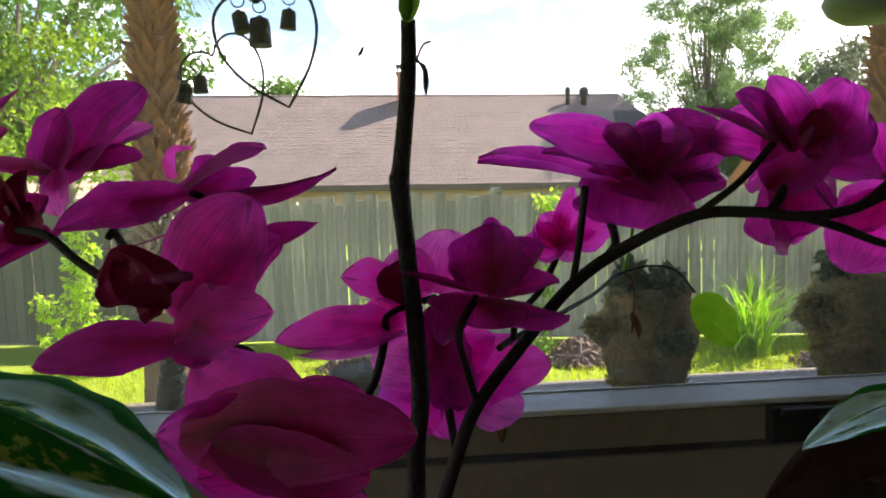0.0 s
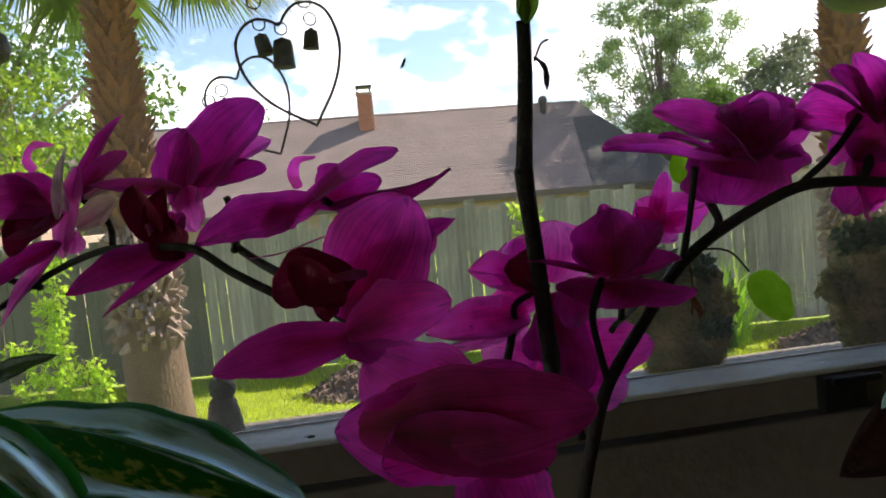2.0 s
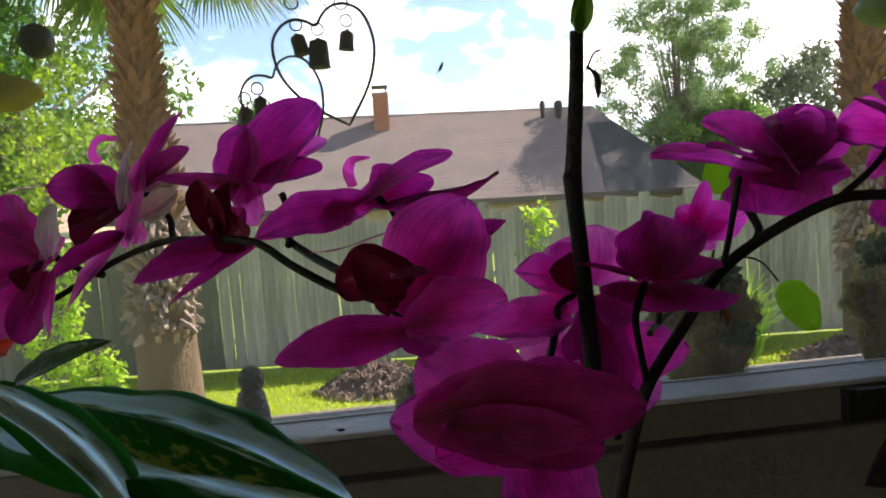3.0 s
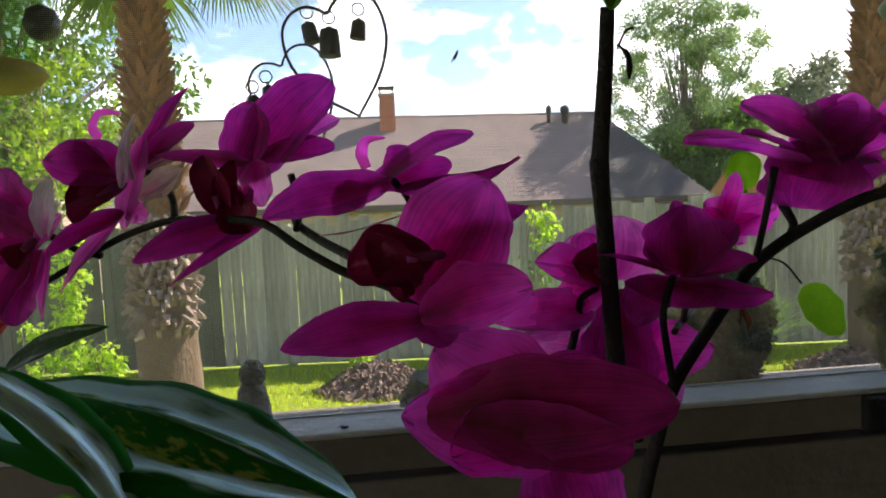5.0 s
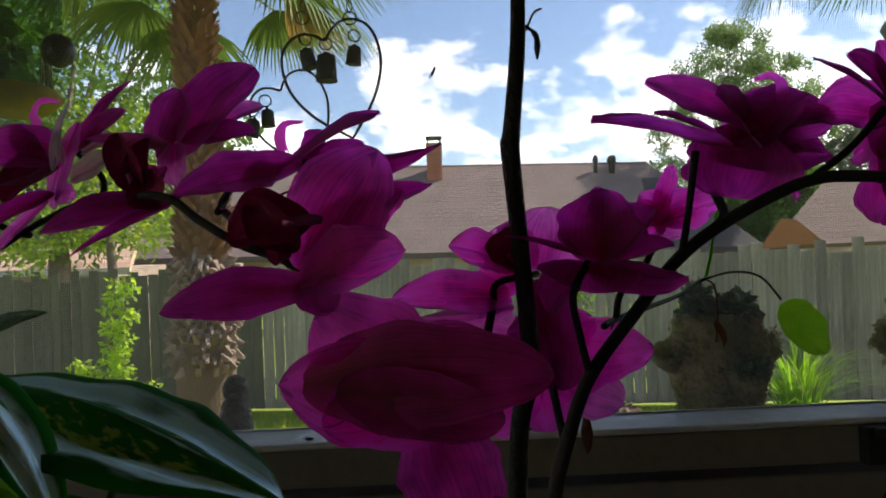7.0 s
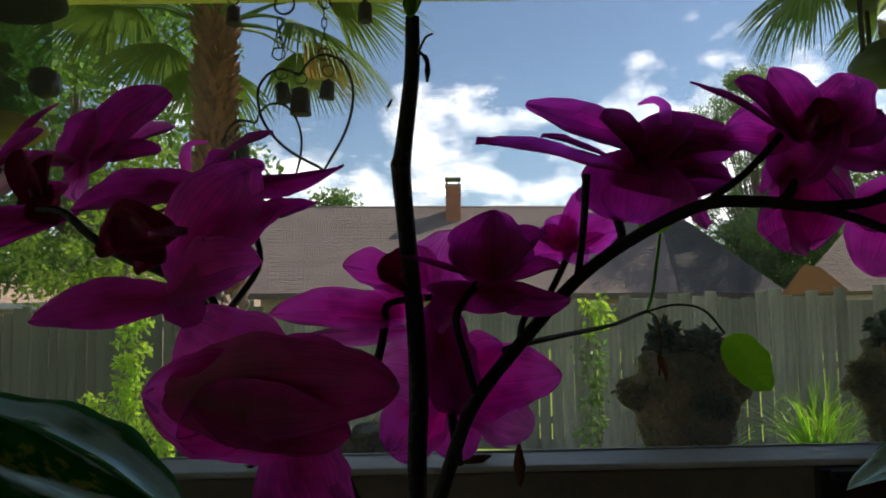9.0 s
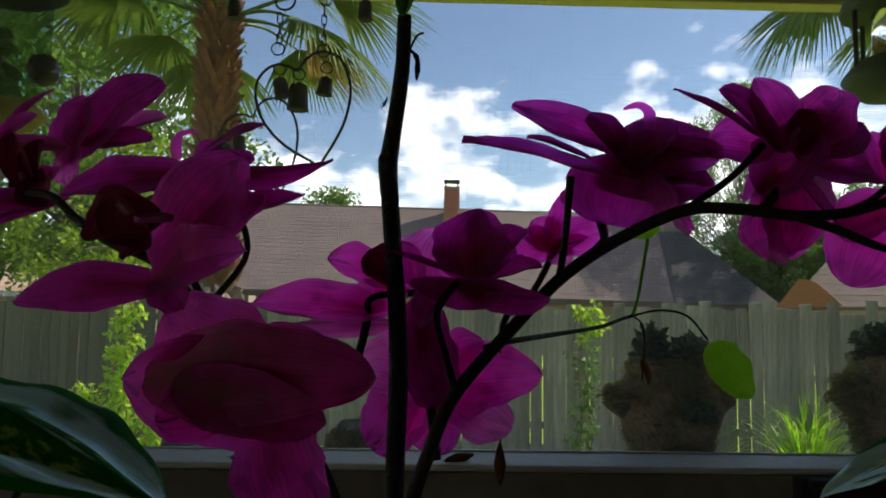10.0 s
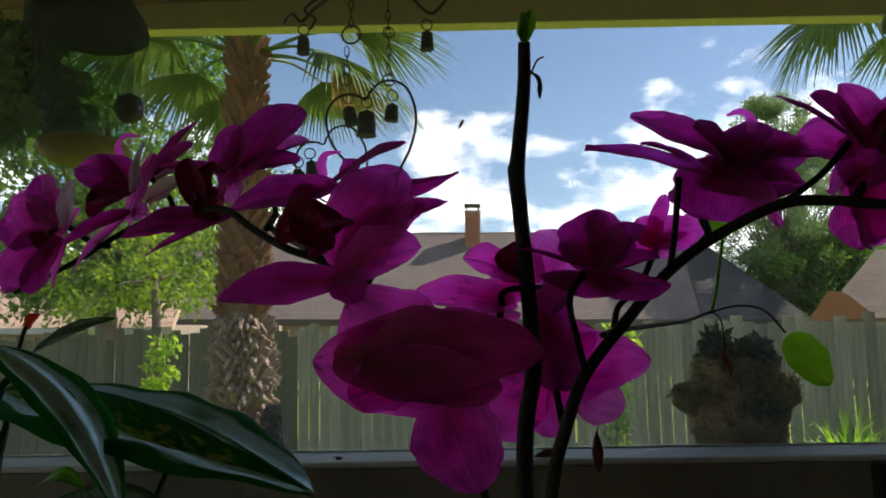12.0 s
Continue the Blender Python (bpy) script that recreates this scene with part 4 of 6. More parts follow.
def grass_clump(label, base, h, n, seed):
    r = random.Random(seed)
    t = thing("ornamental_grass", label, "grass clump", base)
    for nm, mat, cnt in (("blades", "clump_blade", n), ("dry_blades", "straw", n // 12)):
        g = Geo()
        for _ in range(cnt):
            a, ln, out, w = r.uniform(0, 6.28), h * r.uniform(0.55, 1.1), r.uniform(0.06, 0.85), r.uniform(0.009, 0.018)
            d, s = Vector((math.cos(a), math.sin(a), 0)), Vector((-math.sin(a), math.cos(a), 0))
            root = Vector((r.uniform(-0.14, 0.14), r.uniform(-0.10, 0.10), 0))
            vs = []
            for k in range(6):
                q = k / 5
                c = root + d * (0.03 + (0.10 + out * 0.8) * q ** 1.5 * h) + Vector((0, 0, ln * (q - (0.28 + 0.45 * out) * q ** 2.6)))
                vs += [c - s * w * (1 - q * 0.92), c + s * w * (1 - q * 0.92)]
            g.add(vs, [(2 * k, 2 * k + 1, 2 * k + 3, 2 * k + 2) for k in range(5)])
        part(nm, g, M[mat], t, kind="stuff")
    return t


grass_clump("sunlit clump of long arching grass by the fence", (2.85, 7.7, 0), 1.6, 160, 51)


# ---------------------------------------------------------------- planters on the outer shelf
def pocket_pot(label, u, n, r, h, mat, seed, plant=True, turn=0.0):
    """Round weathered planter with bulging side pockets, grown over with moss and low plants."""
    rr = random.Random(seed)
    t = thing("planter", label, "planter", m=WALL @ pose(u, n, 1.635, 0, 0, turn))
    prof = [(r * 0.60, 0), (r * 0.66, h * 0.06), (r * 0.74, h * 0.20), (r * 0.82, h * 0.32), (r * 0.92, h * 0.46), (r * 0.97, h * 0.58), (r * 0.95, h * 0.70), (r * 0.86, h * 0.80), (r * 0.80, h * 0.88), (r * 0.84, h * 0.95), (r * 0.70, h)]
    g = Geo().lathe(prof, 48)
    g.v = [tuple(Vector(p) * (1 + 0.10 * noise.noise(Vector(p) * 38 + Vector((seed, 0, 0))) + 0.05 * noise.noise(Vector(p) * 110)) if p[2] > h * 0.03 else p) for p in g.v]
    part("body", g, M[mat], t)
    # short moss all over the clay
    coat = []
    for _ in range(110):
        a, q = rr.uniform(0, 6.283), rr.uniform(0.05, 0.93)
        i = max(k for k in range(len(prof)) if prof[k][1] <= q * h)
        w = (q * h - prof[i][1]) / (prof[i + 1][1] - prof[i][1])
        rad = (prof[i][0] * (1 - w) + prof[i + 1][0] * w) * 1.0
        coat.append((math.cos(a) * rad, math.sin(a) * rad, q * h, rr.uniform(0.005, 0.010)))
    part("moss_coat", leaf_cloud(coat, 700000, 0.0055, seed + 9, 0.3), M["moss_leaf"], t, "short olive moss", kind="stuff")
    for k in range(4):
        a = k * 1.5708 + 0.4
        c = Vector((math.cos(a) * r * 0.92, math.sin(a) * r * 0.92, h * (0.66 if k % 2 else 0.52)))
        lp = [(r * 0.10, -r * 0.46), (r * 0.24, -r * 0.30), (r * 0.36, -r * 0.06), (r * 0.40, r * 0.10), (r * 0.30, r * 0.13)]
        pk = Geo().lathe(lp, 18, Matrix.Translation(c) @ Euler((0, 0.45, a)).to_matrix().to_4x4())
        pk.v = [tuple(Vector(p) + Vector(p).normalized() * 0.010 * noise.noise(Vector(p) * 60 + Vector((seed, 3, 0)))) for p in pk.v]
        part("pocket", pk, M[mat], t)
    if plant:
        cl = [(rr.uniform(-0.42, 0.42) * r, rr.uniform(-0.42, 0.42) * r, h + rr.uniform(-0.012, 0.030), rr.uniform(0.014, 0.022)) for _ in range(14)]
        part("plant", leaf_cloud(cl, 300000, 0.018, seed, 0.2), M["dark_leaf"], t, "low dark green foliage", kind="stuff")
        for k in range(4):
            a = k * 1.5708 + 0.4
            c = (math.cos(a) * r * 1.10, math.sin(a) * r * 1.10, h * (0.72 if k % 2 else 0.58))
            cl = [(c[0] + rr.uniform(-0.012, 0.012), c[1] + rr.uniform(-0.012, 0.012), c[2] + rr.uniform(-0.012, 0.012), 0.014) for _ in range(5)]
            part("moss_tuft", leaf_cloud(cl, 520000, 0.009, seed + k, 0.4), M["moss_leaf" if k % 2 else "dark_leaf"], t, kind="stuff")
    return t


pocket_pot("brown mossy clay planter with bulging side pockets", 0.402, 0.112 + 0.12, 0.076, 0.165, "moss", 61, True, 75)
pocket_pot("mossy clay planter overgrown with low foliage", 0.735, 0.112 + 0.12, 0.075, 0.175, "moss", 62, True, 70)
stone = thing("garden_ornament", "small grey stone ornament with a round top on the shelf", "ornament", (-0.385, 0.94, 1.635))
part("pedestal", Geo().lathe([(0.030, 0.0), (0.031, 0.008), (0.027, 0.016), (0.024, 0.045), (0.019, 0.070), (0.015, 0.076)], 20), M["mossgrey"], stone)
part("finial", Geo().lathe([(0.013, 0.075), (0.018, 0.082), (0.019, 0.092), (0.016, 0.102), (0.009, 0.109), (0.002, 0.111)], 16, Matrix.Translation((0.002, 0, 0))), M["mossgrey"], stone)
pocket_pot("small grey stone planter", -0.04, 0.19, 0.045, 0.075, "mossgrey", 64, False)

# ---------------------------------------------------------------- heart chime under the eaves
CH = pose(-0.27, 1.045, 0, 0, 0, 0)


def heart(w, h, lean=0.0):
    """Outline of a wire heart with its tip at the origin."""
    half = [(0, 0), (0.30, 0.26), (0.46, 0.50), (0.50, 0.70), (0.46, 0.88), (0.34, 0.98), (0.20, 1.0), (0.08, 0.95), (0, 0.89)]
    pts = [(x * w, y * h) for x, y in half] + [(-x * w, y * h) for x, y in half[-2:0:-1]]
    c, s = math.cos(lean), math.sin(lean)
    pts = [Vector((x * c - y * s, 0, x * s + y * c)) for x, y in pts]
    # one smooth loop, kept sharp at the tip
    return spline(pts + [pts[0]], 4)[:-1]


chime = thing("wind_chime", "dark iron wind chime of two hearts with small bells", "wind chime", m=CH)


def ring(parent, at, rad, tilt=0.0, name="ring", thick=0.0013):
    pts = [Matrix.Rotation(tilt, 3, "Z") @ Vector((math.cos(k * 0.5236) * rad, 0, math.sin(k * 0.5236) * rad)) + Vector(at) for k in range(12)]
    return part(name, Geo().tube(pts, thick, 6, True), M["iron"], parent)


def bell(parent, at, r, h, lean=0.0):
    m = Matrix.Translation(at) @ Matrix.Rotation(lean, 4, "Y")
    prof = [(r * 0.55, -h), (r * 1.06, -h), (r * 1.0, -h * 0.9), (r * 0.92, -h * 0.25), (r * 0.82, -h * 0.04), (r * 0.5, 0.0), (r * 0.12, 0.004)]
    b = part("bell", Geo().lathe(prof, 16, m), M["bell"], parent, "small dark cow bell")
    return b


# big heart, tip and lean as it hangs
part("big_heart", Geo().tube([Vector(p) + Vector((0.045, 0, 2.092)) for p in heart(0.158, 0.182, 0.25)], 0.0024, 6, True), M["iron"], chime)
part("small_heart", Geo().tube([Vector(p) + Vector((-0.018, 0.006, 2.055)) for p in heart(0.128, 0.150, 0.42)], 0.0020, 6, True), M["iron"], chime)
for bx, bz, br, bh, ln in ((-0.026, 2.236, 0.0125, 0.030, -0.22), (0.007, 2.226, 0.0165, 0.042, 0.02), (0.053, 2.235, 0.0120, 0.028, 0.12)):
    ring(chime, (bx, 0, bz + 0.017), 0.0095, 0.4)
    bell(chime, (bx, 0, bz), br, bh, ln)
for bx, bz, br, bh, ln in ((-0.095, 2.147, 0.011, 0.027, -0.05), (-0.117, 2.133, 0.012, 0.028, 0.25)):
    ring(chime, (bx - 0.003, 0.006, bz + 0.015), 0.0095, 0.3)
    bell(chime, (bx, 0.006, bz), br, bh, ln)


def chain(parent, x, z0, z1):
    z, k = z0, 0
    while z < z1:
        pts = []
        for j in range(10):
            a = j * 0.6283
            q = Vector((math.cos(a) * 0.0042, 0, math.sin(a) * 0.0105))
            pts.append(Matrix.Rotation(1.5708 * (k % 2) + 0.3, 3, "Z") @ q + Vector((x, 0, z)))
        part("chain_link", Geo().tube(pts, 0.0011, 5, True), M["iron"], parent)
        z += 0.0165
        k += 1


ring(chime, (-0.030, 0, 2.287), 0.0105, 0.2)
ring(chime, (0.047, 0, 2.280), 0.0105, 0.2)
chain(chime, -0.028, 2.305, 2.348)
chain(chime, 0.047, 2.298, 2.42)
ring(chime, (-0.020, 0, 2.368), 0.0165, 0.1, thick=0.002)
ring(chime, (0.048, 0, 2.365), 0.010, 0.5)
# curled hanger bar and the line to the soffit
part("hanger_bar", Geo().tube(spline([(-0.145, 0, 2.402), (-0.128, 0, 2.418), (-0.112, 0, 2.402), (-0.085, 0, 2.425), (-0.03, 0, 2.455), (0.02, 0, 2.462), (0.07, 0, 2.445), (0.105, 0, 2.405), (0.125, 0, 2.392), (0.145, 0, 2.408), (0.16, 0, 2.43)], 5), 0.003, 7), M["iron"], chime)
part("hanger_bar", Geo().tube(spline([(-0.10, 0.01, 2.39), (-0.09, 0.01, 2.41), (-0.11, 0.01, 2.43), (-0.06, 0.01, 2.46), (0.0, 0.0, 2.475)], 5), 0.0026, 7), M["iron"], chime)
part("hanger_line", Geo().tube([(0.0, 0, 2.46), (0.005, 0, 2.606)], 0.0018, 6), M["iron"], chime)
chain(chime, -0.02, 2.39, 2.455)
for bx, bz in ((-0.108, 2.372), (0.115, 2.358)):
    ring(chime, (bx, 0, bz + 0.014), 0.0095, 0.3)
    bell(chime, (bx, 0, bz), 0.0115, 0.030)

# ---------------------------------------------------------------- hanging feeder
feeder = thing("hanging_feeder", "green hanging bird feeder with a domed roof and bowl", "bird feeder", (0.617, 1.05, 0))
part("bowl", Geo().lathe([(0.012, 2.172), (0.036, 2.175), (0.055, 2.188), (0.063, 2.204), (0.060, 2.210), (0.045, 2.228), (0.030, 2.234)], 24), M["lantern"], feeder)
part("roof", Geo().lathe([(0.060, 2.300), (0.062, 2.308), (0.054, 2.328), (0.035, 2.352), (0.012, 2.365), (0.004, 2.378)], 24), M["lantern"], feeder)
for k in range(4):
    a = k * 1.5708 + 0.25
    part("post", Geo().tube([(math.cos(a) * 0.052, math.sin(a) * 0.052, 2.20), (math.cos(a) * 0.052, math.sin(a) * 0.052, 2.305)], 0.0035, 8), M["iron"], feeder)
part("tube", Geo().lathe([(0.022, 2.225), (0.022, 2.302)], 18), M["glass"], feeder, "clear glass seed tube")
part("hanger_line", Geo().tube([(0, 0, 2.37), (0, 0, 2.606)], 0.0018, 6), M["iron"], feeder)


# ---------------------------------------------------------------- orchids
def petal_geo(root, tip, width, facing, bend=0.0, cup=0.15, seed=0, shape=0.55, ruffle=0.07, nu=23, nv=13):
    """A petal from root to tip: narrow at its claw, broad past the middle, with a round waved rim and a sunk midrib."""
    root, tip, facing = Vector(root), Vector(tip), Vector(facing)
    ax = tip - root
    ln = ax.length
    ax.normalize()
    nrm = (facing - ax * facing.dot(ax))
    nrm = nrm.normalized() if nrm.length > 0.05 else ax.orthogonal().normalized()
    sd = nrm.cross(ax)
    end = 0.95 if width < 0.3 * ln else 0.58 + 0.10 * math.sin(seed * 2.7)
    top = (shape / (shape + end)) ** shape * (end / (shape + end)) ** end
    sway = 0.07 * math.sin(seed * 1.9)
    vs, uvs = [], []
    for i in range(nu):
        q = 0.5 - 0.5 * math.cos(math.pi * (0.06 + 0.94 * i / (nu - 1)))
        half = width * 0.5 * max(q ** shape * max(1 - q, 0) ** end / top, 0.16 * (1 - q))
        for j in range(nv):
            s = j / (nv - 1) * 2 - 1
            side = 4.0 if s > 0 else -4.0
            rim = 1 + abs(s) * (0.24 * noise.noise(Vector((q * 3.2, side, seed * 2.3))) + 0.10 * noise.noise(Vector((q * 9, side, seed * 1.3))))
            p = root + ax * ln * q + sd * (half * s * rim + width * sway * math.sin(q * 2.6))
            wave = noise.noise(Vector((q * 2.6 + seed * 3.1, s * 1.3, seed * 1.7)))
            frill = noise.noise(Vector((q * 8.0, side, seed * 0.7)))
            p += nrm * (cup * half * s * s * 1.2 + bend * ln * math.sin(q * 2.36) ** 2 + ruffle * min(ln, 1.4 * width) * (wave * 1.3 * q + frill * 0.55 * s * s * q)
                        - 0.035 * width * math.exp(-(s / 0.16) ** 2) * q)
            vs.append(p)
            uvs.append((q, (s + 1) / 2))
    fs = [(i * nv + j, i * nv + j + 1, (i + 1) * nv + j + 1, (i + 1) * nv + j) for i in range(nu - 1) for j in range(nv - 1)]
    me = Geo().add(vs, fs).mesh("petal")
    lay = me.uv_layers.new(name="petal")
    for lp in me.loops:
        lay.data[lp.index].uv = uvs[lp.vertex_index]
    return me


def orchid_flower(label, centre, facing, petals, lobes=(), hook=(), stalk=()):
    """One bloom with its stalk: petals are (root, tip, width, tone, bend, own facing); lobes of the lip are (root, tip, width)."""
    c, f = Vector(centre), Vector(facing)
    t = thing("orchid_flower", label, "flower", c, "orchid blooms")
    for i, (root, tip, width, tone, bend, *own) in enumerate(petals):
        # sepals are the narrow ones
        part("petal" if width > 0.014 else "sepal", petal_geo(Vector(root) - c, Vector(tip) - c, width, own[0] if own else f, bend, 0.16 + 0.12 * (i % 3), i * 1.37 + round(c.x * 100)), M[tone], t)
    for i, (root, tip, width) in enumerate(lobes):
        part("lip" if i == 0 else "lip_lobe", petal_geo(Vector(root) - c, Vector(tip) - c, width, f, 0.12, 0.5, 9 + i, 0.6, 0.08), M["lip"], t, "dark red lip")
    if lobes:
        d = (Vector(lobes[0][1]) - Vector(lobes[0][0])) * 0.3
        k = Vector(lobes[0][0]) - c
        part("column", Geo().tube(spline([k - d * 0.3, k + f * 0.003, k + d + f * 0.006], 4), grow([0.0020, 0.0030, 0.0020], 9), 8), M["column"], t)
    if hook:
        # a narrow petal rolled over at its end
        k = spline([Vector(p) - c for p in hook], 6)
        wide = grow([0.0034, 0.0040, 0.0034, 0.0010], len(k))
        vs = []
        for i, p in enumerate(k):
            d = (k[min(i + 1, len(k) - 1)] - k[max(i - 1, 0)]).normalized()
            e = d.cross(f).normalized()
            vs += [p - e * wide[i] + f * 0.0012, p, p + e * wide[i] + f * 0.0012]
        part("curled_petal", Geo().add(vs, [(3 * i + j, 3 * i + j + 1, 3 * i + j + 4, 3 * i + j + 3) for i in range(len(k) - 1) for j in range(2)]), M["petal_bright"], t)
    if stalk:
        k = [Vector(p) - c for p in stalk]
        part("stalk", Geo().tube(spline(k, 5), grow([0.0026, 0.0023, 0.0026], (len(k) - 1) * 5 + 1), 8), M["stem"], t)
    return t


P, PX, PL, PD, PP, PW, PB, PM = "petal", "petal_bright", "petal_dim", "petal_dark", "petal_pale", "petal_white", "petal_beige", "petal_maroon"
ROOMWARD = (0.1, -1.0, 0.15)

# left spray

orchid_flower("magenta orchid bloom with a round upper petal and dark red lip", (-0.083, 0.374, 1.898), (-0.2, -0.9, 0.25), [
    ((-0.086, 0.376, 1.893), (-0.043, 0.388, 1.958), 0.059, P, 0.05),
    ((-0.085, 0.384, 1.895), (-0.031, 0.394, 1.936), 0.038, P, 0.04),
    ((-0.083, 0.366, 1.887), (-0.023, 0.354, 1.901), 0.034, P, 0.10),
    ((-0.076, 0.368, 1.886), (-0.156, 0.359, 1.873), 0.027, PD, 0.08),
    ((-0.083, 0.372, 1.891), (-0.067, 0.370, 1.871), 0.025, PD, 0.05),
    ((-0.065, 0.400, 1.927), (-0.019, 0.424, 1.942), 0.015, PD, 0.05),
    ((-0.088, 0.395, 1.942), (-0.142, 0.400, 1.933), 0.008, PD, 0.05, (0.18, 0.06, -0.89))],
    lobes=[((-0.072, 0.360, 1.919), (-0.118, 0.364, 1.913), 0.029), ((-0.081, 0.361, 1.904), (-0.106, 0.360, 1.932), 0.022), ((-0.085, 0.362, 1.906), (-0.097, 0.358, 1.901), 0.017)],
    hook=(),
    stalk=[(-0.085, 0.386, 1.909), (-0.075, 0.396, 1.888), (-0.070, 0.405, 1.868)])

orchid_flower("large magenta orchid bloom with a wide dark red throat", (-0.029, 0.372, 1.833), (-0.2, -0.9, 0.2), [
    ((-0.005, 0.374, 1.825), (-0.076, 0.374, 1.871), 0.060, PX, 0.04),
    ((0.001, 0.374, 1.824), (-0.096, 0.366, 1.834), 0.057, PX, 0.06),
    ((-0.045, 0.370, 1.828), (0.017, 0.368, 1.855), 0.039, P, 0.03),
    ((-0.083, 0.362, 1.835), (0.046, 0.350, 1.838), 0.052, PM, 0.03),
    ((-0.006, 0.368, 1.830), (-0.070, 0.358, 1.813), 0.044, PX, 0.04),
    ((-0.063, 0.356, 1.833), (0.022, 0.348, 1.817), 0.034, PM, 0.03),
    ((-0.014, 0.368, 1.817), (0.007, 0.374, 1.758), 0.057, P, 0.05)],
    lobes=[],
    hook=(),
    stalk=[(-0.027, 0.374, 1.837), (-0.052, 0.40, 1.866), (-0.072, 0.405, 1.874)])

orchid_flower("magenta orchid bloom seen from its side, petals swept back", (-0.116, 0.445, 1.962), (0.2, -0.8, 0.5), [
    ((-0.126, 0.448, 1.958), (-0.049, 0.428, 1.986), 0.030, PL, 0.05, (0.15, -0.55, 0.8)),
    ((-0.104, 0.440, 1.962), (-0.181, 0.420, 1.941), 0.032, PL, 0.06),
    ((-0.106, 0.455, 1.967), (-0.095, 0.462, 1.986), 0.016, PL, 0.05),
    ((-0.113, 0.450, 1.960), (-0.065, 0.452, 1.972), 0.023, PD, 0.04),
    ((-0.102, 0.446, 1.958), (-0.021, 0.480, 1.979), 0.024, PD, 0.10, (0.1, -0.50, -0.82)),
    ((-0.119, 0.440, 1.960), (-0.139, 0.430, 1.946), 0.021, PL, 0.03)],
    lobes=[],
    hook=[(-0.121, 0.452, 1.972), (-0.124, 0.455, 1.982), (-0.120, 0.455, 1.990), (-0.108, 0.455, 1.991)],
    stalk=[(-0.101, 0.437, 1.962), (-0.098, 0.485, 1.951), (-0.089, 0.497, 1.914), (-0.100, 0.478, 1.882), (-0.092, 0.438, 1.872)])

orchid_flower("magenta orchid bloom with a tall petal and dark red lip", (-0.194, 0.435, 1.964), (-0.1, -0.85, 0.3), [
    ((-0.201, 0.440, 1.967), (-0.143, 0.470, 2.032), 0.046, PL, 0.06),
    ((-0.200, 0.445, 1.974), (-0.199, 0.462, 2.021), 0.033, PL, 0.04),
    ((-0.169, 0.450, 1.991), (-0.140, 0.470, 2.007), 0.017, PP, 0.05),
    ((-0.191, 0.440, 1.981), (-0.183, 0.428, 1.951), 0.022, PP, 0.03),
    ((-0.193, 0.440, 1.979), (-0.261, 0.452, 1.988), 0.012, PD, 0.05),
    ((-0.189, 0.445, 1.982), (-0.141, 0.455, 1.987), 0.018, PD, 0.03),
    ((-0.187, 0.425, 1.943), (-0.250, 0.392, 1.920), 0.024, PD, 0.08),
    ((-0.179, 0.425, 1.943), (-0.227, 0.386, 1.907), 0.010, PL, 0.05),
    ((-0.198, 0.436, 1.965), (-0.204, 0.420, 1.940), 0.031, PD, 0.03)],
    lobes=[((-0.206, 0.425, 1.945), (-0.213, 0.415, 1.984), 0.021), ((-0.202, 0.425, 1.945), (-0.194, 0.418, 1.980), 0.019), ((-0.204, 0.422, 1.958), (-0.188, 0.416, 1.935), 0.025)],
    hook=(),
    stalk=[(-0.176, 0.470, 1.972), (-0.174, 0.482, 1.952), (-0.172, 0.46, 1.935)])

orchid_flower("lavender-streaked magenta orchid bloom with pale inner petals", (-0.292, 0.465, 1.975), (-0.2, -0.85, 0.3), [
    ((-0.282, 0.462, 1.984), (-0.333, 0.445, 1.991), 0.033, PL, 0.05),
    ((-0.283, 0.455, 1.974), (-0.316, 0.440, 1.959), 0.029, PM, 0.05),
    ((-0.295, 0.462, 1.971), (-0.318, 0.455, 2.002), 0.022, PD, 0.04),
    ((-0.282, 0.465, 1.986), (-0.255, 0.500, 2.041), 0.016, PL, 0.05),
    ((-0.280, 0.465, 1.984), (-0.236, 0.462, 2.009), 0.018, PD, 0.06),
    ((-0.274, 0.465, 1.983), (-0.244, 0.462, 1.990), 0.016, PB, 0.04),
    ((-0.276, 0.455, 1.962), (-0.247, 0.460, 1.980), 0.022, PB, 0.04),
    ((-0.285, 0.450, 1.968), (-0.274, 0.455, 2.017), 0.010, PW, 0.05),
    ((-0.276, 0.450, 1.973), (-0.282, 0.452, 1.997), 0.009, PW, 0.04),
    ((-0.272, 0.460, 2.004), (-0.284, 0.450, 1.942), 0.021, PP, 0.04),
    ((-0.285, 0.455, 1.957), (-0.319, 0.430, 1.902), 0.014, PP, 0.06),
    ((-0.284, 0.450, 1.953), (-0.333, 0.430, 1.921), 0.018, PD, 0.05),
    ((-0.283, 0.452, 1.955), (-0.267, 0.445, 1.947), 0.016, PP, 0.04)],
    lobes=[((-0.290, 0.452, 1.968), (-0.312, 0.440, 1.945), 0.026)],
    hook=[(-0.305, 0.465, 2.004), (-0.309, 0.465, 2.012), (-0.303, 0.465, 2.021), (-0.289, 0.465, 2.020)],
    stalk=[(-0.284, 0.468, 1.989), (-0.262, 0.47, 1.965), (-0.25, 0.45, 1.945)])

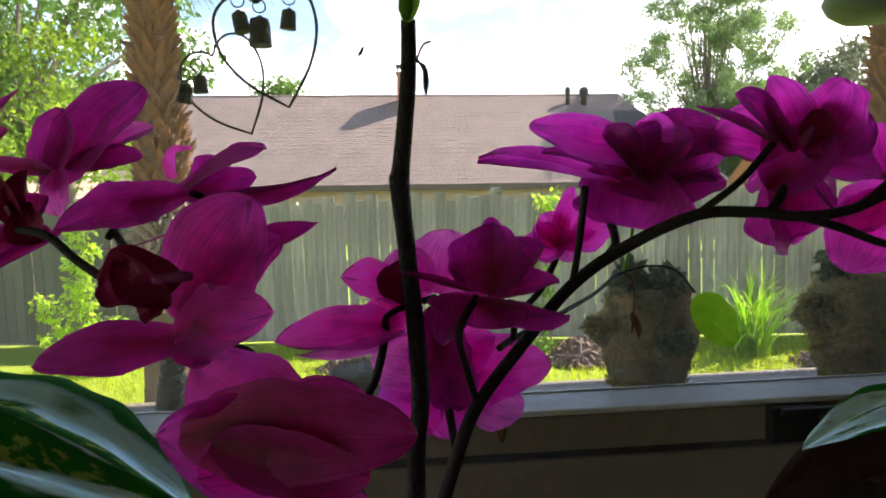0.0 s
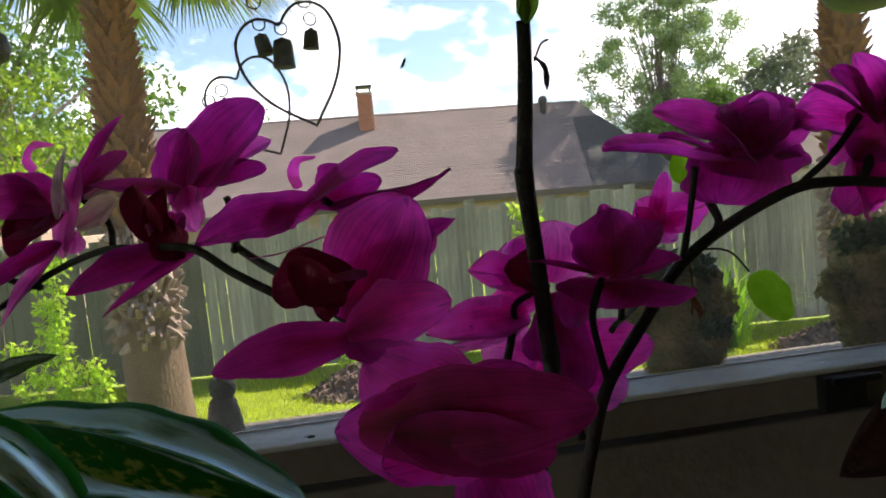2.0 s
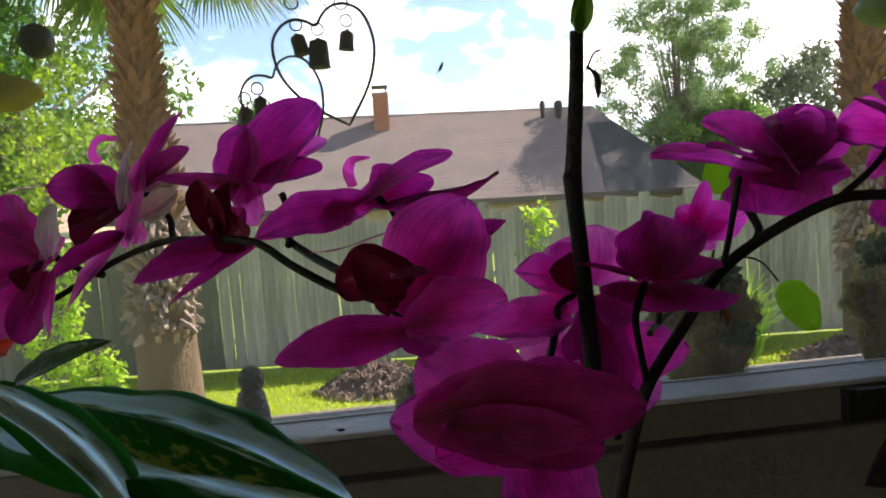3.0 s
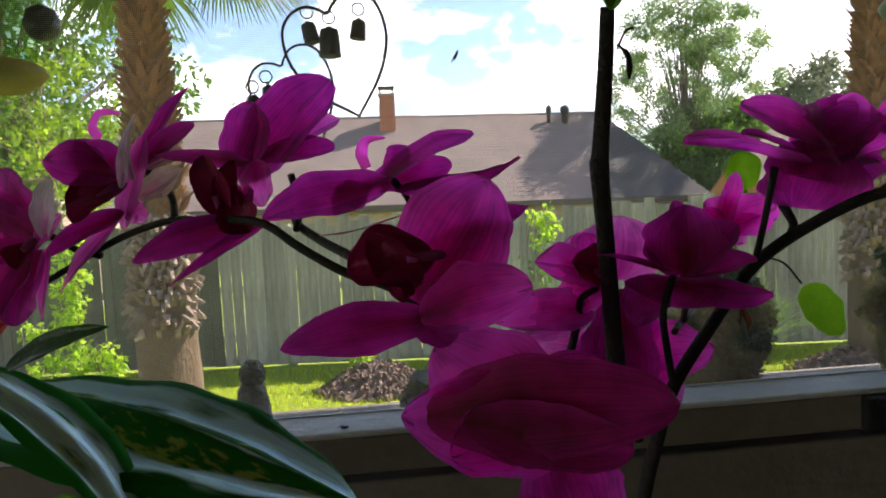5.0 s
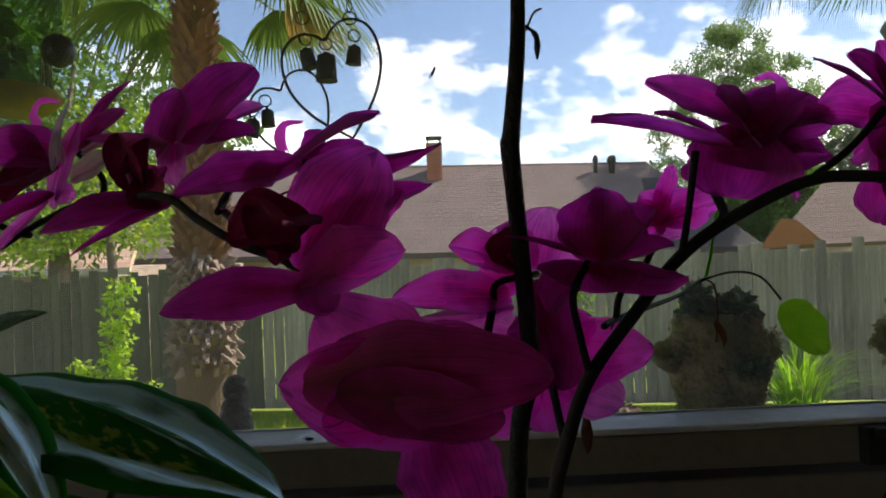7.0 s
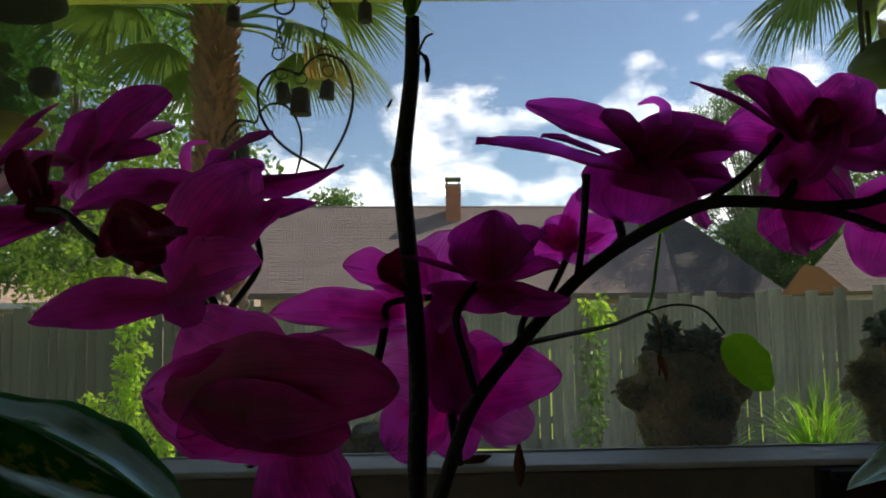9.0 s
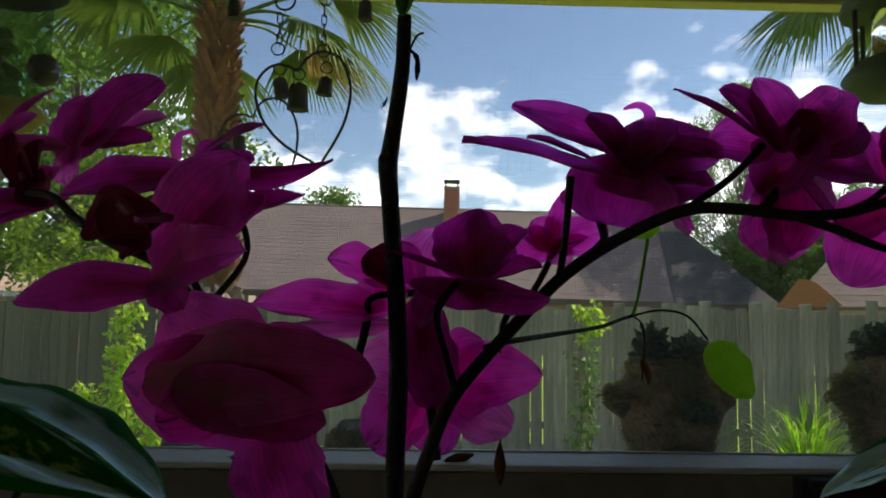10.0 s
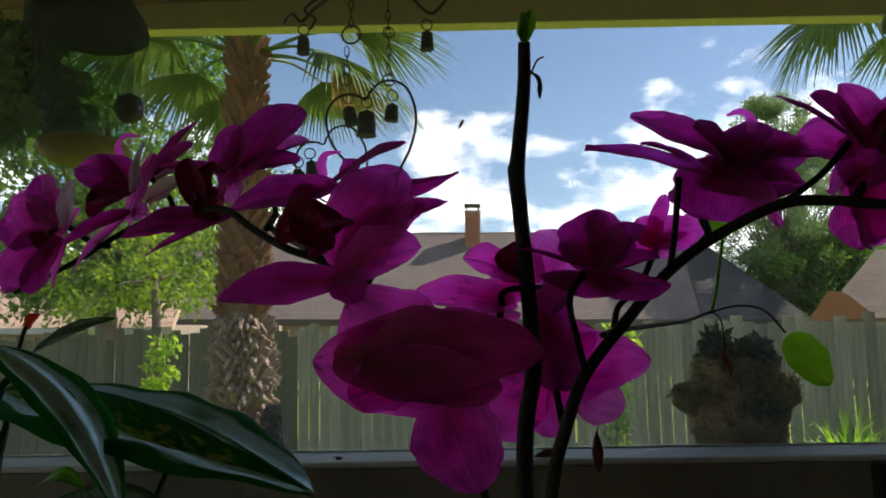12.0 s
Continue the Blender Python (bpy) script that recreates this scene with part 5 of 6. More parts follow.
orchid_flower("magenta orchid bloom with a whitish inner petal at the spray's tip", (-0.347, 0.440, 1.942), (-0.1, -0.9, 0.2), [
    ((-0.337, 0.436, 1.938), (-0.362, 0.440, 1.985), 0.034, PD, 0.05),
    ((-0.328, 0.430, 1.938), (-0.316, 0.425, 1.976), 0.019, PW, 0.06),
    ((-0.339, 0.434, 1.936), (-0.375, 0.425, 1.889), 0.045, PL, 0.05),
    ((-0.331, 0.430, 1.932), (-0.339, 0.412, 1.885), 0.029, PD, 0.05),
    ((-0.325, 0.428, 1.932), (-0.322, 0.414, 1.888), 0.010, PP, 0.05),
    ((-0.331, 0.436, 1.937), (-0.391, 0.440, 1.950), 0.046, PL, 0.04),
    ((-0.336, 0.432, 1.936), (-0.313, 0.428, 1.953), 0.012, PP, 0.04)],
    lobes=[((-0.331, 0.425, 1.936), (-0.335, 0.415, 1.919), 0.019)],
    hook=(),
    stalk=[(-0.340, 0.440, 1.946), (-0.320, 0.45, 1.93), (-0.30, 0.445, 1.925)])

# middle blooms beside the stake

orchid_flower("bright magenta orchid bloom glowing against the light", (0.031, 0.492, 1.891), (0.0, -0.8, 0.4), [
    ((0.044, 0.497, 1.886), (0.052, 0.508, 1.931), 0.070, PP, 0.03),
    ((0.035, 0.497, 1.883), (0.017, 0.503, 1.919), 0.039, PP, 0.03),
    ((0.029, 0.478, 1.890), (-0.015, 0.456, 1.904), 0.028, PX, 0.06),
    ((0.035, 0.478, 1.885), (-0.006, 0.462, 1.876), 0.029, PX, 0.05),
    ((0.042, 0.480, 1.882), (0.055, 0.492, 1.805), 0.045, PD, 0.04),
    ((0.024, 0.468, 1.871), (-0.044, 0.406, 1.874), 0.030, PX, 0.05, (0.1, -0.85, 0.35)),
    ((0.026, 0.480, 1.862), (-0.038, 0.425, 1.863), 0.017, PP, 0.04, (0.1, -0.85, -0.4))],
    lobes=[((0.031, 0.462, 1.892), (0.008, 0.455, 1.903), 0.026)],
    hook=(),
    stalk=[(0.042, 0.498, 1.884), (0.016, 0.459, 1.88), (0.013, 0.459, 1.866)])

orchid_flower("deep magenta orchid bloom with layered petals", (0.081, 0.456, 1.894), (0.0, -0.55, 0.8), [
    ((0.082, 0.456, 1.891), (0.086, 0.458, 1.937), 0.050, PD, 0.03),
    ((0.078, 0.458, 1.891), (0.058, 0.464, 1.915), 0.031, PX, 0.04),
    ((0.085, 0.456, 1.892), (0.117, 0.458, 1.922), 0.031, PD, 0.04),
    ((0.072, 0.450, 1.888), (0.130, 0.438, 1.882), 0.027, PD, 0.06, (0.1, -0.7, -0.65)),
    ((0.072, 0.448, 1.895), (0.023, 0.441, 1.909), 0.008, PD, 0.04),
    ((0.071, 0.454, 1.890), (0.047, 0.457, 1.861), 0.033, PD, 0.05),
    ((0.080, 0.452, 1.891), (0.075, 0.444, 1.872), 0.060, PD, 0.04),
    ((0.089, 0.462, 1.894), (0.083, 0.476, 1.940), 0.020, PD, 0.03),
    ((0.079, 0.458, 1.890), (0.125, 0.450, 1.900), 0.024, PD, 0.04)],
    lobes=[],
    hook=(),
    stalk=[(0.073, 0.452, 1.891), (0.062, 0.436, 1.872), (0.066, 0.445, 1.845), (0.071, 0.453, 1.822)])

orchid_flower("bright pink orchid bloom with a curled lip tendril", (0.131, 0.526, 1.919), (-0.1, -0.8, 0.5), [
    ((0.129, 0.526, 1.917), (0.172, 0.532, 1.933), 0.035, PX, 0.05),
    ((0.135, 0.526, 1.917), (0.101, 0.520, 1.912), 0.027, PX, 0.05),
    ((0.131, 0.526, 1.915), (0.119, 0.526, 1.939), 0.024, PX, 0.05),
    ((0.129, 0.524, 1.917), (0.145, 0.520, 1.905), 0.020, PP, 0.04),
    ((0.128, 0.522, 1.915), (0.142, 0.526, 1.958), 0.014, PX, 0.05),
    ((0.129, 0.520, 1.915), (0.114, 0.520, 1.932), 0.019, PX, 0.04),
    ((0.127, 0.520, 1.915), (0.158, 0.524, 1.925), 0.014, PX, 0.03)],
    lobes=[],
    hook=(),
    stalk=[(0.138, 0.53, 1.925), (0.118, 0.522, 1.885), (0.100, 0.512, 1.868), (0.096, 0.512, 1.851)])

orchid_flower("bright pink translucent orchid bloom low on the stem", (0.045, 0.535, 1.820), (0.0, -0.95, 0.2), [
    ((0.043, 0.536, 1.819), (0.125, 0.536, 1.825), 0.052, PX, 0.05),
    ((0.045, 0.538, 1.814), (0.102, 0.545, 1.784), 0.041, PP, 0.05),
    ((0.041, 0.540, 1.816), (-0.011, 0.562, 1.766), 0.053, PX, 0.05),
    ((0.034, 0.537, 1.823), (-0.012, 0.530, 1.833), 0.050, PP, 0.04),
    ((0.046, 0.534, 1.827), (0.083, 0.528, 1.848), 0.036, PX, 0.04),
    ((0.042, 0.532, 1.823), (0.040, 0.500, 1.873), 0.047, PD, 0.03),
    ((0.043, 0.542, 1.815), (0.046, 0.552, 1.761), 0.045, PX, 0.05)],
    lobes=[((0.046, 0.528, 1.823), (0.060, 0.522, 1.804), 0.017)],
    hook=(),
    stalk=[(0.045, 0.53, 1.825), (0.050, 0.50, 1.80), (0.055, 0.485, 1.775)])

# right spray

orchid_flower("magenta orchid bloom seen from behind, petals spread wide", (0.181, 0.485, 1.970), (0.1, -0.85, 0.5), [
    ((0.191, 0.480, 1.975), (0.106, 0.424, 1.992), 0.034, P, 0.03),
    ((0.165, 0.470, 1.960), (0.077, 0.430, 1.974), 0.044, P, 0.03, (0.1, -0.33, 0.94)),
    ((0.157, 0.466, 1.969), (0.115, 0.444, 1.979), 0.015, PD, 0.03, (0.1, -0.40, 0.92)),
    ((0.172, 0.488, 1.979), (0.247, 0.545, 1.999), 0.044, PD, 0.05),
    ((0.174, 0.488, 1.971), (0.243, 0.535, 1.965), 0.043, PD, 0.05),
    ((0.179, 0.486, 1.978), (0.171, 0.500, 1.931), 0.076, PD, 0.04),
    ((0.183, 0.500, 1.973), (0.234, 0.552, 1.932), 0.045, P, 0.05),
    ((0.185, 0.478, 1.965), (0.151, 0.440, 1.988), 0.037, PD, 0.03),
    ((0.175, 0.485, 1.967), (0.209, 0.460, 1.988), 0.037, PD, 0.03),
    ((0.162, 0.490, 1.967), (0.251, 0.520, 1.983), 0.039, P, 0.03),
    ((0.160, 0.495, 1.958), (0.246, 0.525, 1.960), 0.042, PD, 0.04),
    ((0.186, 0.510, 1.974), (0.211, 0.530, 2.001), 0.031, P, 0.04),
    ((0.196, 0.525, 1.964), (0.242, 0.540, 1.956), 0.010, PD, 0.04)],
    lobes=[],
    hook=[(0.189, 0.445, 1.982), (0.189, 0.445, 1.992), (0.183, 0.445, 1.997), (0.174, 0.445, 1.995)],
    stalk=[(0.143, 0.462, 1.958), (0.140, 0.474, 1.922), (0.136, 0.482, 1.893)])

orchid_flower("magenta orchid bloom with a pale lower petal, seen from behind", (0.283, 0.490, 1.973), (0.0, -0.85, 0.5), [
    ((0.263, 0.474, 1.983), (0.199, 0.425, 2.000), 0.013, PD, 0.04),
    ((0.278, 0.485, 1.977), (0.234, 0.462, 2.011), 0.025, PD, 0.04),
    ((0.282, 0.487, 1.976), (0.261, 0.482, 2.024), 0.034, P, 0.04),
    ((0.287, 0.490, 1.975), (0.319, 0.502, 2.021), 0.039, P, 0.04),
    ((0.289, 0.492, 1.973), (0.339, 0.512, 1.997), 0.044, PD, 0.05),
    ((0.280, 0.502, 1.977), (0.237, 0.522, 1.988), 0.048, P, 0.05),
    ((0.281, 0.505, 1.968), (0.267, 0.532, 1.955), 0.031, P, 0.05),
    ((0.284, 0.502, 1.968), (0.287, 0.545, 1.910), 0.064, P, 0.04),
    ((0.273, 0.508, 1.962), (0.300, 0.540, 1.912), 0.051, P, 0.04),
    ((0.289, 0.502, 1.968), (0.339, 0.555, 1.934), 0.058, PD, 0.05),
    ((0.290, 0.500, 1.971), (0.353, 0.532, 1.973), 0.053, PD, 0.05),
    ((0.268, 0.500, 1.951), (0.303, 0.490, 1.991), 0.044, PD, 0.02)],
    lobes=[((0.282, 0.480, 1.982), (0.295, 0.478, 1.999), 0.017)],
    hook=(),
    stalk=[(0.268, 0.49, 1.982), (0.244, 0.482, 1.958), (0.216, 0.476, 1.938)])

orchid_flower("magenta orchid bloom near the end of the arching spray", (0.358, 0.510, 1.957), (0.0, -0.85, 0.5), [
    ((0.355, 0.512, 1.950), (0.335, 0.532, 1.891), 0.053, P, 0.05),
    ((0.354, 0.510, 1.957), (0.343, 0.510, 1.994), 0.027, P, 0.04),
    ((0.358, 0.510, 1.949), (0.326, 0.520, 1.922), 0.035, P, 0.05),
    ((0.357, 0.508, 1.956), (0.396, 0.510, 1.967), 0.062, PD, 0.05),
    ((0.358, 0.510, 1.953), (0.387, 0.525, 1.901), 0.061, PD, 0.05),
    ((0.357, 0.508, 1.960), (0.374, 0.505, 1.999), 0.045, PD, 0.04)],
    lobes=[],
    hook=(),
    stalk=[(0.352, 0.505, 1.958), (0.335, 0.50, 1.945), (0.318, 0.492, 1.937)])


# stems rise from two pots on the counter below the window
COUNTER_Z = 1.25
wall_box("counter", -1.6, 1.7, -0.62, 0.005, COUNTER_Z - 0.04, COUNTER_Z, M["counter"], "dark stone counter under the window", "counter", "structure", 0.006)
wall_box("counter_base", -1.55, 1.65, -0.56, 0.008, FLOOR_Z, COUNTER_Z - 0.041, M["apron"], "painted base cabinet under the counter", "cabinet", "structure")


def orchid_pot(label, at, r, h, mat="clay"):
    t = thing("flower_pot", label, "pot", at)
    part("body", Geo().lathe([(r * 0.68, 0), (r * 0.72, 0.01), (r * 0.98, h * 0.85), (r * 1.07, h * 0.86), (r * 1.07, h), (r * 0.96, h), (r * 0.93, h * 0.9)], 28), M[mat], t)
    part("soil", Geo().lathe([(r * 0.93, h * 0.84), (r * 0.93, h * 0.89), (r * 0.5, h * 0.92)], 24), M["soil"], t)
    return t


orchid_pot("clay pot that holds the orchid", (0.03, 0.51, COUNTER_Z), 0.075, 0.14)
orchid = thing("orchid_plant", "orchid plant with dark arching flower stems tied to a stake", "plant", (0, 0, 0))


def stem(name, pts, rads, mat="stem", label=""):
    sp = spline(pts, 7)
    return part(name, Geo().tube(sp, grow(rads, len(sp)), 9), M[mat], orchid, label)


stem("right_stem", [(0.035, 0.51, 1.36), (0.033, 0.495, 1.52), (0.036, 0.458, 1.66), (0.045, 0.440, 1.745), (0.056, 0.443, 1.785), (0.071, 0.452, 1.820), (0.102, 0.467, 1.857), (0.135, 0.482, 1.892), (0.170, 0.480, 1.917), (0.214, 0.476, 1.937),
                    (0.250, 0.478, 1.938), (0.283, 0.481, 1.934), (0.318, 0.492, 1.937), (0.350, 0.508, 1.946), (0.39, 0.515, 1.955)], [0.0050, 0.0048, 0.0045, 0.0043, 0.0042, 0.0038, 0.0034, 0.0028])
stem("right_stem_fork", [(0.283, 0.481, 1.934), (0.310, 0.485, 1.925), (0.338, 0.489, 1.914), (0.38, 0.492, 1.905)], [0.0032, 0.0028, 0.0022])
stem("left_stem", [(0.02, 0.515, 1.36), (0.012, 0.51, 1.6), (-0.01, 0.47, 1.75), (-0.045, 0.425, 1.83), (-0.074, 0.405, 1.872), (-0.098, 0.395, 1.898), (-0.126, 0.392, 1.910), (-0.152, 0.396, 1.925), (-0.178, 0.405, 1.941), (-0.215, 0.42, 1.944), (-0.25, 0.437, 1.945), (-0.29, 0.445, 1.934), (-0.335, 0.447, 1.912), (-0.38, 0.44, 1.89)],
     [0.0034, 0.0032, 0.0029, 0.0027, 0.0025, 0.0023, 0.0020])
stem("side_stem", [(-0.098, 0.395, 1.898), (-0.125, 0.42, 1.915), (-0.155, 0.45, 1.928), (-0.176, 0.475, 1.940), (-0.174, 0.484, 1.952)], [0.0034, 0.0030, 0.0028])
stem("side_stem", [(0.055, 0.485, 1.772), (0.050, 0.49, 1.80), (0.047, 0.50, 1.815), (0.046, 0.52, 1.828)], [0.0030, 0.0026])
stem("side_stem", [(-0.028, 0.440, 1.812), (-0.012, 0.455, 1.818), (0.001, 0.463, 1.830), (0.008, 0.461, 1.848), (0.013, 0.459, 1.868)], [0.0032, 0.0028])
stem("stake", [(0.018, 0.516, 1.36), (0.022, 0.505, 1.73), (0.034, 0.457, 1.82), (0.0335, 0.453, 1.868), (0.0305, 0.448, 1.920), (0.0280, 0.444, 1.962), (0.0292, 0.445, 1.974), (0.035, 0.449, 2.026), (0.037, 0.445, 2.062)], [0.0075, 0.0070, 0.0064, 0.0060, 0.0056, 0.0058, 0.0066, 0.0054, 0.0050, 0.0046], "stake", "dark bark-covered stake")
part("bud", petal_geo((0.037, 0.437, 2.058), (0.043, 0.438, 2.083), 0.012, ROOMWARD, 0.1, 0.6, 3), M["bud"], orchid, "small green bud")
part("bud", Geo().lathe([(0.002, 0), (0.0048, 0.006), (0.0040, 0.014), (0.001, 0.022)], 10, Matrix.Translation((0.037, 0.437, 2.060))), M["bud"], orchid)
part("dry_tendril", Geo().tube(spline([(0.041, 0.44, 2.035), (0.046, 0.439, 2.045), (0.051, 0.438, 2.047)], 4), 0.0008, 5), M["dry"], orchid)
part("dry_tendril", Geo().tube(spline([(0.041, 0.44, 2.038), (0.047, 0.438, 2.030), (0.047, 0.437, 2.016)], 4), [0.001] * 3 + [0.0018] * 3 + [0.0022, 0.0016, 0.0006], 6), M["stake"], orchid)
# stubs of old flower stalks on the right stem
stem("old_stalk", [(0.160, 0.480, 1.912), (0.166, 0.490, 1.920), (0.165, 0.504, 1.934)], [0.0034, 0.0030, 0.0034])
stem("old_stalk", [(0.258, 0.480, 1.936), (0.268, 0.487, 1.942), (0.284, 0.504, 1.958)], [0.0032, 0.0030, 0.0042])


# old blooms: one hangs dry from a thread, one has dropped on the sill
def dried_bloom(m, ln, parent):
    return part("dried_bloom", Geo().lathe([(0.0008, -ln), (0.0042, -ln * 0.78), (0.0058, -ln * 0.45), (0.0036, -ln * 0.12), (0.0010, 0.004)], 9, m, 0.18, random.Random(3)), M["dry"], parent, "dried brown bloom")


part("thread", Geo().tube(spline([(0.094, 0.512, 1.847), (0.096, 0.590, 1.820), (0.091, 0.660, 1.780), (0.085, 0.683, 1.744)], 5), 0.0007, 5), M["dry"], orchid)
dried_bloom(Matrix.Translation((0.085, 0.683, 1.742)), 0.036, orchid)
fallen = thing("fallen_bloom", "dried brown orchid bloom dropped on the window sill", "flower", (0.030, 0.806, SILL_Z + 0.0055))
dried_bloom(pose(0.014, 0, 0, 0, 78, 20), 0.034, fallen)

# ---------------------------------------------------------------- vine with one bright leaf
vine = thing("vine", "thin vine with a bright green round leaf near the screen", "vine", (0, 0, 0))
part("stem", Geo().tube(spline([(0.086, 0.500, 1.846), (0.092, 0.512, 1.848), (0.098, 0.522, 1.849), (0.108, 0.540, 1.850), (0.130, 0.58, 1.852), (0.175, 0.67, 1.856), (0.205, 0.735, 1.863), (0.2165, 0.748, 1.866)], 6), grow([0.0026, 0.0024, 0.0020, 0.0018], 43), 7), M["stem"], vine)
part("tendril", Geo().tube(spline([(0.2165, 0.748, 1.866), (0.223, 0.752, 1.885), (0.228, 0.75, 1.915), (0.232, 0.742, 1.945)], 5), 0.0017, 6), M["leaf_green"], vine)
part("leaf_stalk", Geo().tube(spline([(0.2165, 0.748, 1.866), (0.245, 0.75, 1.872), (0.272, 0.752, 1.866), (0.292, 0.754, 1.842)], 5), 0.0012, 6), M["stem"], vine)
part("tendril", Geo().tube(spline([(0.2165, 0.748, 1.866), (0.226, 0.752, 1.858), (0.229, 0.754, 1.835), (0.226, 0.754, 1.80)], 5), 0.0010, 6), M["dry"], vine)
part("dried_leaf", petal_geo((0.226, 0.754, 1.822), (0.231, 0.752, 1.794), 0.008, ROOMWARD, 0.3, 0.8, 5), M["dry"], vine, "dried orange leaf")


def round_leaf(root, tip, w, seed, mat, parent, label="", bend=0.05):
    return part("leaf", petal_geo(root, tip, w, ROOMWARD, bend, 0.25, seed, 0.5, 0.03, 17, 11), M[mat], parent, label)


round_leaf((0.292, 0.754, 1.838), (0.332, 0.752, 1.786), 0.044, 3, "vine_leaf", vine, "bright green round leaf")
round_leaf((0.232, 0.742, 1.945), (0.222, 0.735, 1.985), 0.040, 4, "vine_leaf", vine, "bright green round leaf")


# ---------------------------------------------------------------- variegated plant
def variegated(name, rib_width, silver):
    """Deep green with a feathered silver pattern between the rib and the rim, its blue-white partly painted sky sheen;
    coordinates run along the leaf.
    """
    m = bpy.data.materials.new(name)
    m.use_nodes = True
    n, l = m.node_tree.nodes, m.node_tree.links
    b = n["Principled BSDF"]
    uv = n.new("ShaderNodeUVMap")
    uv.uv_map = "leaf"
    sep = n.new("ShaderNodeSeparateXYZ")
    l.new(uv.outputs[0], sep.inputs[0])

    def mth(op, a, bb=None, clamp=False):
        q = n.new("ShaderNodeMath")
        q.operation, q.use_clamp = op, clamp
        for i, v in enumerate((a, bb)):
            if v is None:
                continue
            if isinstance(v, (int, float)):
                q.inputs[i].default_value = v
            else:
                l.new(v, q.inputs[i])
        return q.outputs[0]

    av = mth("ABSOLUTE", mth("SUBTRACT", sep.outputs["Y"], 0.5))
    # streaks run forward from the rib: mottled middle, a ragged silver band on each side, dark margins
    sweep = mth("SUBTRACT", sep.outputs["X"], mth("MULTIPLY", av, 0.5))

    def grain(kx, ky, scale, detail):
        cb = n.new("ShaderNodeCombineXYZ")
        l.new(mth("MULTIPLY", sweep, kx), cb.inputs[0])
        l.new(mth("MULTIPLY", sep.outputs["Y"], ky), cb.inputs[1])
        ns = n.new("ShaderNodeTexNoise")
        ns.inputs["Scale"].default_value, ns.inputs["Detail"].default_value = scale, detail
        l.new(cb.outputs[0], ns.inputs["Vector"])
        return ns.outputs["Fac"]

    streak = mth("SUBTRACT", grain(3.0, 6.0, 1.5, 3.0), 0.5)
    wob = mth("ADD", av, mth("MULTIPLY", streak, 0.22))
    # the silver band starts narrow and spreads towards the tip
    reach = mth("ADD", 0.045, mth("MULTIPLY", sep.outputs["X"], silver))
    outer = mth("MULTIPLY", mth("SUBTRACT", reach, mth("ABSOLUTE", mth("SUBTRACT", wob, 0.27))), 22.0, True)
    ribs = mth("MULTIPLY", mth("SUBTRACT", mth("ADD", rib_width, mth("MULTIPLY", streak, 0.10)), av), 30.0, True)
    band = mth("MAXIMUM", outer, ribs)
    zone = mth("SUBTRACT", 1.0, mth("MULTIPLY", mth("ABSOLUTE", mth("SUBTRACT", av, 0.17)), 4.5), True)
    mott = mth("MULTIPLY", grain(13.0, 15.0, 1.6, 3.0), mth("ADD", 0.62, mth("MULTIPLY", zone, 0.55)))
    rp = n.new("ShaderNodeValToRGB")
    rp.color_ramp.elements[0].position, rp.color_ramp.elements[1].position = 0.50, 0.60
    rp.color_ramp.elements[0].color, rp.color_ramp.elements[1].color = (0.012, 0.19, 0.018, 1), (0.36, 0.52, 0.10, 1)
    l.new(mott, rp.inputs[0])
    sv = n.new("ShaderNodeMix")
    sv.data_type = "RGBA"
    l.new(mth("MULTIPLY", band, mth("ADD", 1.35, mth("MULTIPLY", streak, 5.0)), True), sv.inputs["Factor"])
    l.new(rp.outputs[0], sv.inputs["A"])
    # blue-white silver, part of it sky reflection put into the colour
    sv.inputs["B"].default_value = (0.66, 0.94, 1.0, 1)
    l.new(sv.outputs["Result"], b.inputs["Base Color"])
    b.inputs["Roughness"].default_value = 0.58
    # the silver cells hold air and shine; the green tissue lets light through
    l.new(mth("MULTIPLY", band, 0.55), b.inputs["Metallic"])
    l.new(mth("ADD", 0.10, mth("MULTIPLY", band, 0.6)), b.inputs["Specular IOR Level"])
    tr = n.new("ShaderNodeBsdfTranslucent")
    l.new(sv.outputs["Result"], tr.inputs["Color"])
    ms = n.new("ShaderNodeMixShader")
    l.new(mth("SUBTRACT", 0.45, mth("MULTIPLY", band, 0.45)), ms.inputs[0])
    l.new(b.outputs[0], ms.inputs[1]), l.new(tr.outputs[0], ms.inputs[2])
    l.new(ms.outputs[0], n["Material Output"].inputs[0])
    bp = n.new("ShaderNodeBump")
    bp.inputs["Strength"].default_value, bp.inputs["Distance"].default_value = 0.25, 0.003
    wv = mth("ADD", mth("MULTIPLY", mth("SINE", mth("MULTIPLY", sweep, 60.0)), 0.15), mth("MULTIPLY", streak, 3.0))
    l.new(wv, bp.inputs["Height"])
    l.new(bp.outputs[0], b.inputs["Normal"])
    return m


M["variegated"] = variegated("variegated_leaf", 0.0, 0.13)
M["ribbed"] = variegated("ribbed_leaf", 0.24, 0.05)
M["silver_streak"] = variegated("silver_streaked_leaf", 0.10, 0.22)


